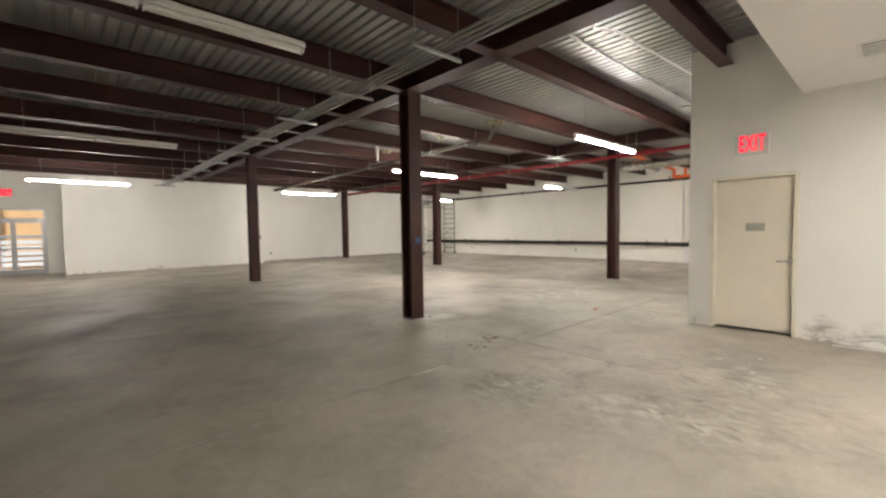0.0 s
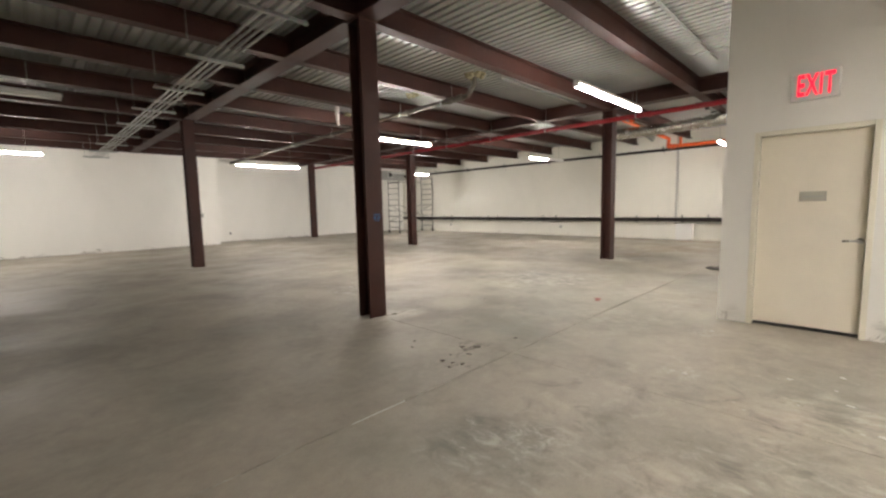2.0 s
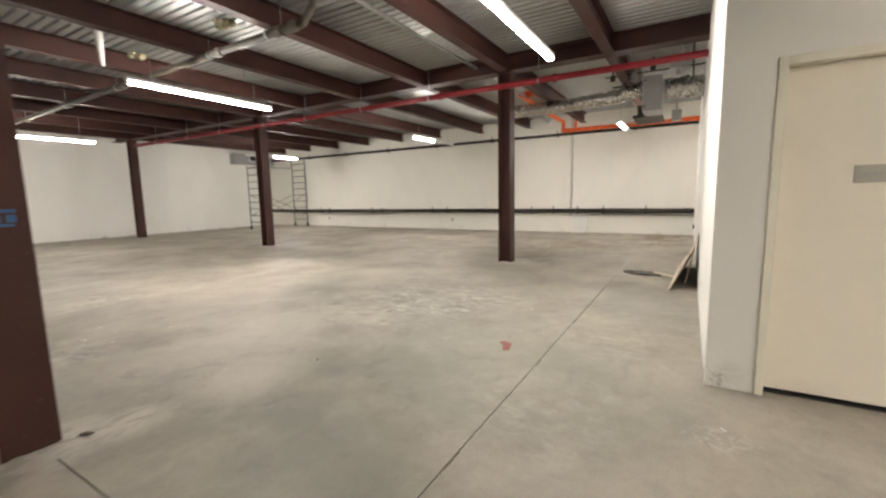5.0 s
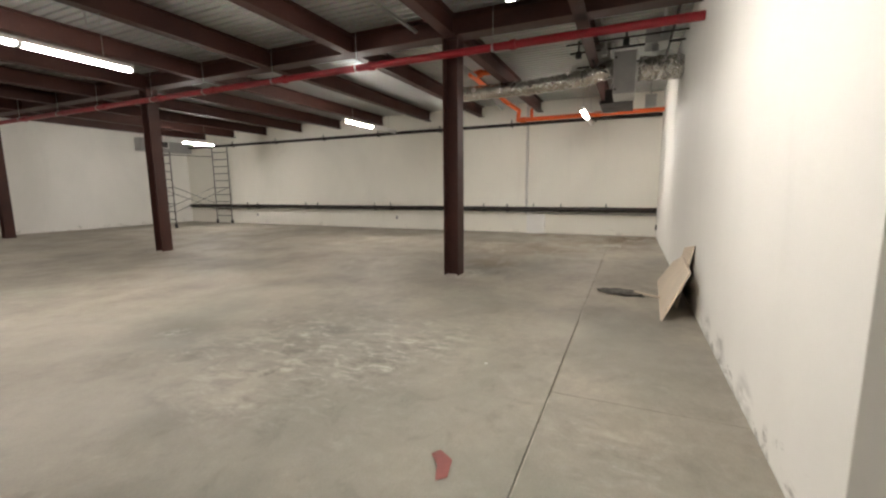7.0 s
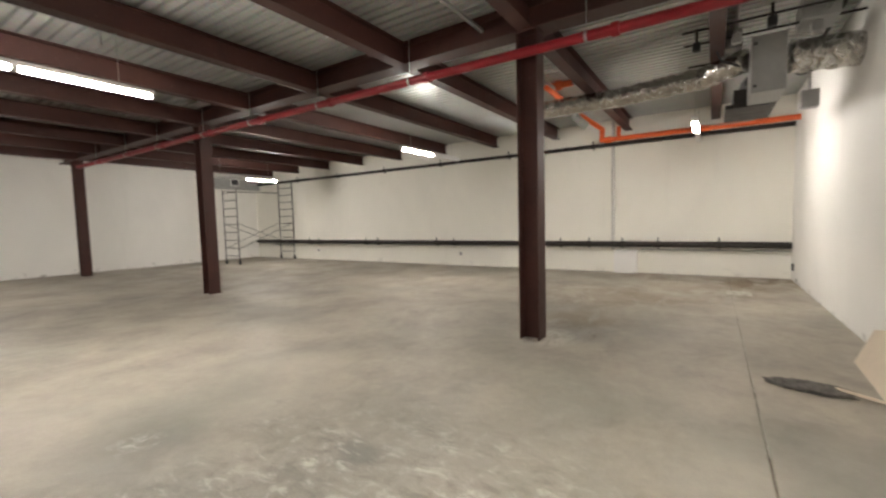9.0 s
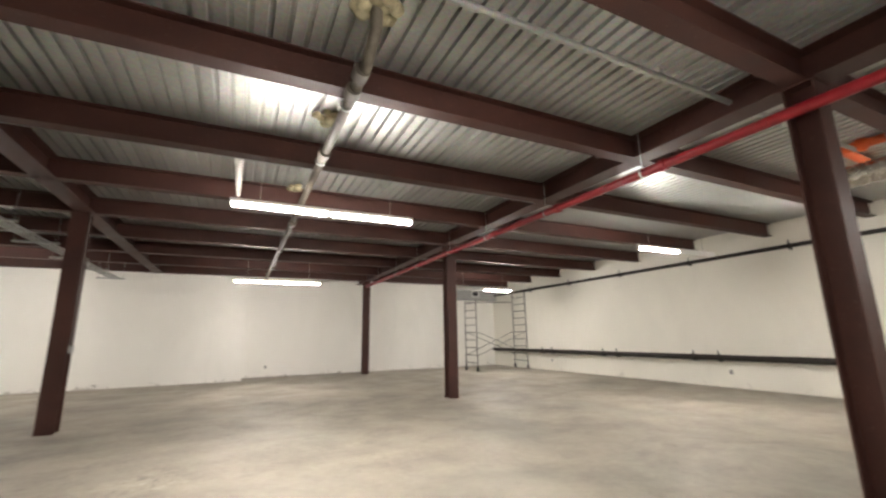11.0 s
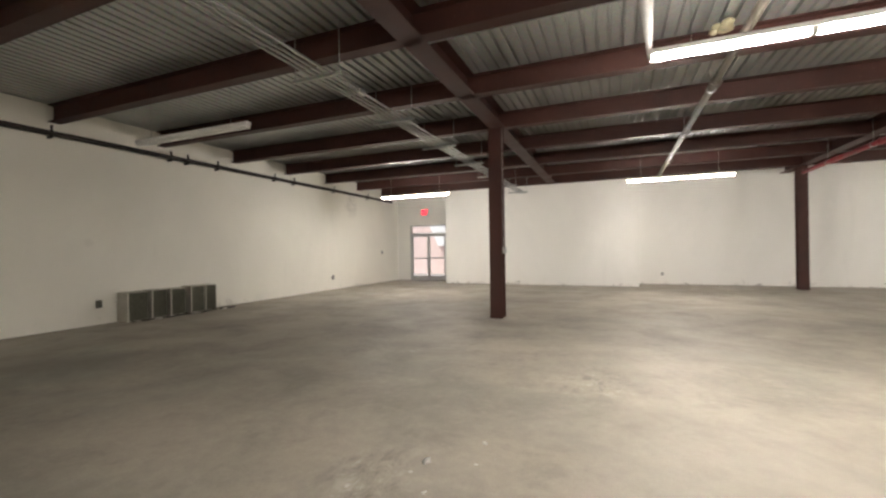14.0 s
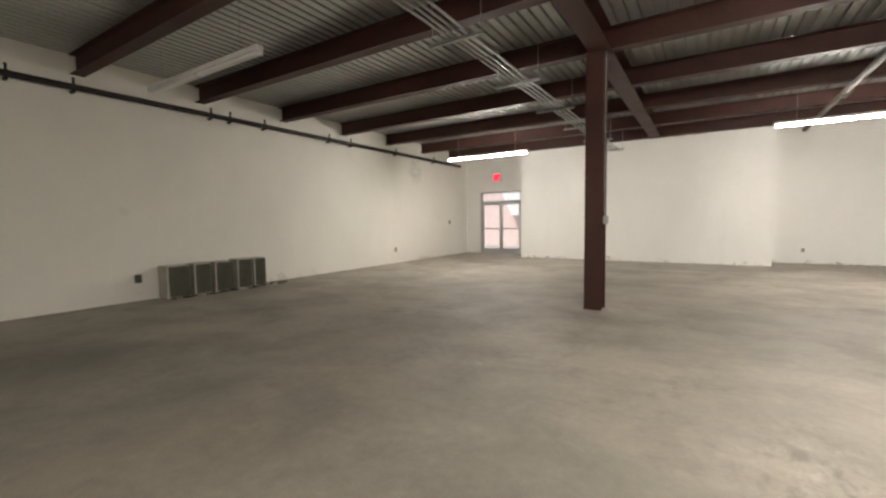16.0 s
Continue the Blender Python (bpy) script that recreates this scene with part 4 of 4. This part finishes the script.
rpart("grille_frame", lambda b: (box(b, 17.5, 17.9, 21.835, 21.85, 3.6, 3.64), box(b, 17.5, 17.9, 21.835, 21.85, 3.32, 3.36), box(b, 17.5, 17.54, 21.835, 21.85, 3.36, 3.6), box(b, 17.86, 17.9, 21.835, 21.85, 3.36, 3.6)), nd, WHITEP)
rpart("grille", lambda b: box(b, 17.54, 17.86, 21.842, 21.85, 3.36, 3.6), nd, DARK)

# ---- sheet-metal units along the west wall ----
def heater(y, w, depth, h, tilt):
    ob = new("fan_coil_unit")
    ob.matrix_basis = pose(XW + 0.03, y, 0, 0, 0, tilt)
    tagged(ob, "dark finned coil unit in beige casing on the floor", "coil unit", "coil units")
    b = bmesh.new()
    rbox(b, 0, depth - 0.02, 0, w, 0.012, h, 0.008)
    part("casing", b, BEIGE, ob)
    b = bmesh.new()
    rbox(b, depth - 0.02, depth, 0.035, w - 0.012, 0.03, h - 0.02, 0.004)
    coil = part("coil", b, COIL, ob, "dark dusty finned coil")
    for i in range(int((w - 0.07) / 0.02)):
        b = bmesh.new()
        box(b, depth, depth + 0.006, 0.045 + 0.02 * i, 0.051 + 0.02 * i, 0.04, h - 0.03)
        part("fin", b, COIL, coil)
    b = bmesh.new()
    rbox(b, depth - 0.04, depth + 0.012, -0.006, 0.03, 0.0, h + 0.004, 0.003)
    part("end_plate", b, BEIGE, ob, "pale beige end plate")
    for yy in (0.03, w - 0.06):
        b = bmesh.new()
        rbox(b, 0.03, depth - 0.05, yy, yy + 0.03, 0.0, 0.014, 0.002)
        part("foot", b, DARK, ob)


for y, w, d, h, tl in ((10.41, 0.41, 0.33, 0.6, 0), (10.89, 0.34, 0.3, 0.605, 2), (11.3, 0.35, 0.31, 0.6, -1), (11.75, 0.35, 0.32, 0.62, 1), (12.13, 0.3, 0.31, 0.615, 0)):
    heater(y, w, d, h, tl)
b = bmesh.new()
tube(b, [(-2.25, 12.45, 0.012), (-2.1, 12.7, 0.012), (-2.3, 12.95, 0.012), (-2.45, 12.6, 0.012)], 0.011, 8)
solid("power_cord", b, DARK, "dark power cord curled on the concrete floor", "cord", "power cords")
b = bmesh.new()
tube(b, [(-2.27, 10.8, 0.012), (-2.15, 11.2, 0.012), (-2.2, 11.5, 0.012), (-2.1, 11.9, 0.012), (-2.22, 12.2, 0.012)], 0.009, 8)
solid("power_cord", b, DARK, "dark power cord lying along the coil units", "cord", "power cords")


def lump(name, x, y, r, material, label, category, seed, flat=0.3, z=0.0, group=""):
    """A small crumpled piece lying on the floor."""
    rng = random.Random(seed)
    b = bmesh.new()
    bmesh.ops.create_icosphere(b, subdivisions=2, radius=r)
    for v in b.verts:
        v.co *= rng.uniform(0.5, 1.3)
        v.co.x *= 1.5
        v.co.z = max(v.co.z * flat, -r * flat * 0.55)
    lowest = min(v.co.z for v in b.verts)
    for v in b.verts:
        v.co.z -= lowest
    ob = tagged(new(name, mesh(name, b, material)), label, category, group)
    ob.matrix_basis = pose(x, y, z, 0, 0, rng.uniform(0, 360))
    return ob


for i, (x, y, r) in enumerate(((-2.2, 10.95, 0.05), (-2.12, 11.75, 0.06), (-2.2, 12.55, 0.05))):
    lump("rubble", x, y, r, CHIP, "small pale plaster crumb on the floor", "rubble", 40 + i, 0.5, group="plaster crumbs")

# ---- boards leaning on the partition, and a dust mop ----
def leaning_board(pts, thick, label):
    """A thin board whose front face has the four given corners."""
    ob = new("board")
    tagged(ob, label, "board", "leaning boards")
    ob.matrix_basis = pose(pts[0][0], YP, 0)
    b = bmesh.new()
    off = Vector((pts[0][0], YP, 0))
    front = [b.verts.new(Vector(p) - off) for p in pts]
    back = [b.verts.new(Vector(p) - off + Vector((0, -thick, 0))) for p in pts]
    b.faces.new(front)
    b.faces.new(back[::-1])
    n = len(pts)
    for i in range(n):
        b.faces.new((front[i], back[i], back[(i + 1) % n], front[(i + 1) % n]))
    bmesh.ops.recalc_face_normals(b, faces=b.faces[:])
    part("panel", b, BOARD, ob)
    return ob


leaning_board([(10.43, 2.6, 0.0), (12.58, 2.52, 0.0), (13.03, 2.28, 0.25), (11.73, 2.3, 0.52), (10.48, 2.36, 0.53)], 0.02, "tan composite board leaning on the white partition")
leaning_board([(11.06, 2.4, 0.0), (12.33, 2.36, 0.0), (11.88, 2.266, 0.62), (11.03, 2.266, 0.75)], 0.016, "taller tan board leaning behind the first")
mop = thing("dust_mop", 11.5, 3.1, 0, "grey dust mop with a wooden handle on the floor", "mop")


def mop_head(b):
    rng = random.Random(12)
    bmesh.ops.create_uvsphere(b, u_segments=28, v_segments=14, radius=1.0)
    for v in b.verts:
        k = rng.uniform(0.65, 1.2)
        v.co = Vector((11.52 + v.co.x * 0.115 * k + v.co.y * 0.05, 3.02 + v.co.y * 0.3 * k, max(0.0, 0.02 + v.co.z * 0.045 * k)))


rpart("head", mop_head, mop, LINT)
rpart("handle", lambda b: rod(b, (11.5, 2.85, 0.05), (11.35, 2.52, 0.03), 0.014, 10), mop, BOARD, "worn wooden handle")

# ---- litter and marks on the floor ----
for i, (x, y, r, f) in enumerate(((4.24, 4.395, 0.012, 0.35), (4.1, 4.27, 0.013, 0.3), (4.446, 3.89, 0.024, 0.06), (4.547, 3.775, 0.028, 0.06), (4.335, 3.7, 0.02, 0.1), (4.04, 3.77, 0.022, 0.05), (4.1, 3.573, 0.017, 0.3), (3.964, 3.61, 0.014, 0.3), (4.06, 3.66, 0.012, 0.4), (4.2, 3.82, 0.011, 0.3), (4.814, 5.457, 0.024, 0.3), (5.04, 3.65, 0.018, 0.1), (6.3, 5.1, 0.012, 0.3))):
    lump("dirt_clod", x, y, r, DIRT, "small dark dirt clod on the concrete floor", "dirt", 60 + i, f, group="dirt clods")
for i, (x, y, r) in enumerate(((5.52, 7.62, 0.03), (5.8, 7.99, 0.018), (8.65, 3.97, 0.013), (6.66, 2.16, 0.014), (5.18, 2.04, 0.02), (5.6, 1.4, 0.016), (5.3, 1.05, 0.02), (4.9, 0.9, 0.016), (5.9, 1.1, 0.016), (6.2, 7.3, 0.015), (5.2, 7.2, 0.014), (5.65, 7.3, 0.014))):
    lump("plaster_crumb", x, y, r, CHIP, "small pale plaster crumb on the floor", "rubble", 80 + i, 0.2, group="plaster crumbs")
b = bmesh.new()
v = [b.verts.new(p) for p in ((-0.1, -0.03, 0.002), (0.02, -0.06, 0.012), (0.12, 0.0, 0.004), (0.09, 0.05, 0.003), (-0.02, 0.02, 0.018), (-0.12, 0.03, 0.003))]
b.faces.new((v[0], v[1], v[4], v[5]))
b.faces.new((v[1], v[2], v[3], v[4]))
ext = bmesh.ops.extrude_face_region(b, geom=b.faces[:])
bmesh.ops.translate(b, verts=[q for q in ext["geom"] if isinstance(q, bmesh.types.BMVert)], vec=(0, 0, 0.002))
rag = solid("red_scrap", b, RAGRED, "faded red paper scrap on the concrete floor", "scrap")
rag.matrix_basis = pose(7.35, 3.79, 0, 0, 0, 25)
b = bmesh.new()
rbox(b, 16.2, 16.75, 3.1, 3.5, 0.0, 0.006, 0.002)
solid("floor_patch", b, CHIPG, "pale board offcut lying on the stained floor", "board")
b = bmesh.new()
rbox(b, -0.02, 0.02, -0.43, 0.43, 0, 0.018, 0.006)
trim = solid("loose_trim", b, WHITEP, "loose white trim strip on the floor by the wall", "trim strip")
trim.matrix_basis = pose(7.18, 0.176, 0, 0, 0, 9.6)
b = bmesh.new()
rod(b, (GX[0] + 0.1, 9.57, 3.765), (GX[1] - 0.1, 9.57, 3.765), 0.012, 8)
rod(b, (8.95, 9.57, 3.6), (8.95, 9.57, 3.765), 0.01, 8)
rod(b, (8.95, 9.57, 3.765), (8.95, 9.57, 3.98), 0.006, 6)
solid("beam_conduit", b, GALV, "thin galvanised conduit under the steel beam", "conduit")
b = bmesh.new()
rod(b, (8.3, 6.27, 3.95), (14.9, 6.27, 3.95), 0.03, 12)
for x in (9.2, 10.8, 12.6, 14.2):
    rod(b, (x, 6.27, 3.95), (x, 6.27, DECK), 0.005, 6)
    rod(b, (x - 0.02, 6.27, 3.95), (x + 0.02, 6.27, 3.95), 0.037, 12)
solid("steel_pipe", b, GALV, "grey steel pipe hung close under the metal deck", "pipe")

# ---- services above the air unit ----
gear = thing("valve_cluster", 14.2, 3.6, 3.9, "cluster of dark pipes and valves under the deck", "valves")
for i, (x, y, z0) in enumerate(((13.7, 3.5, 3.72), (13.9, 3.95, 3.78), (14.35, 3.6, 3.7), (13.6, 3.15, 3.8), (13.85, 2.7, 3.72))):
    rpart("drop", lambda b: rod(b, (x, y, z0), (x, y, DECK), 0.018, 8), gear, BLACKP if i % 2 else GALV)
    rpart("valve", lambda b: rbox(b, x - 0.05, x + 0.05, y - 0.05, y + 0.05, z0 - 0.02, z0 + 0.1, 0.012), gear, DARK if i % 2 else GREYP)
for y, z, m in ((3.5, 3.98, GALV), (3.72, 4.0, BLACKP), (2.62, 3.9, GALV), (2.45, 3.97, BLACKP)):
    rpart("line", lambda b: rod(b, (12.4, y, z), (16.4, y, z), 0.022, 10), gear, m)
for x in (13.4, 13.9, 14.9):
    rpart("line", lambda b: rod(b, (x, YP + 0.01, 3.86), (x, 4.1, 3.86), 0.016, 8), gear, BLACKP)
rpart("panel", lambda b: rbox(b, 13.7, 14.2, 2.5, 2.86, 3.82, 4.06, 0.006), gear, GREYP)
rpart("tank", lambda b: rod(b, (14.8, 2.6, 3.75), (15.5, 2.6, 3.75), 0.15, 18), gear, BLACKP)
b = bmesh.new()
tube(b, [(16.2, 4.02, 3.19), (17.0, 3.6, 3.26), (18.5, 2.9, 3.55)], 0.008, 8)
solid("lamp_whip", b, GALV, "thin metal cable feeding the strip light", "cable")
for i in range(9):
    y = 10.5 + 0.23 * i
    lump("dirt_clod", -2.28 + 0.05 * math.sin(i * 2.3), y, 0.045 + 0.015 * math.sin(i * 1.7), DIRT, "dark dirt heaped at the foot of the coil units", "dirt", 120 + i, 0.35, group="dirt clods")
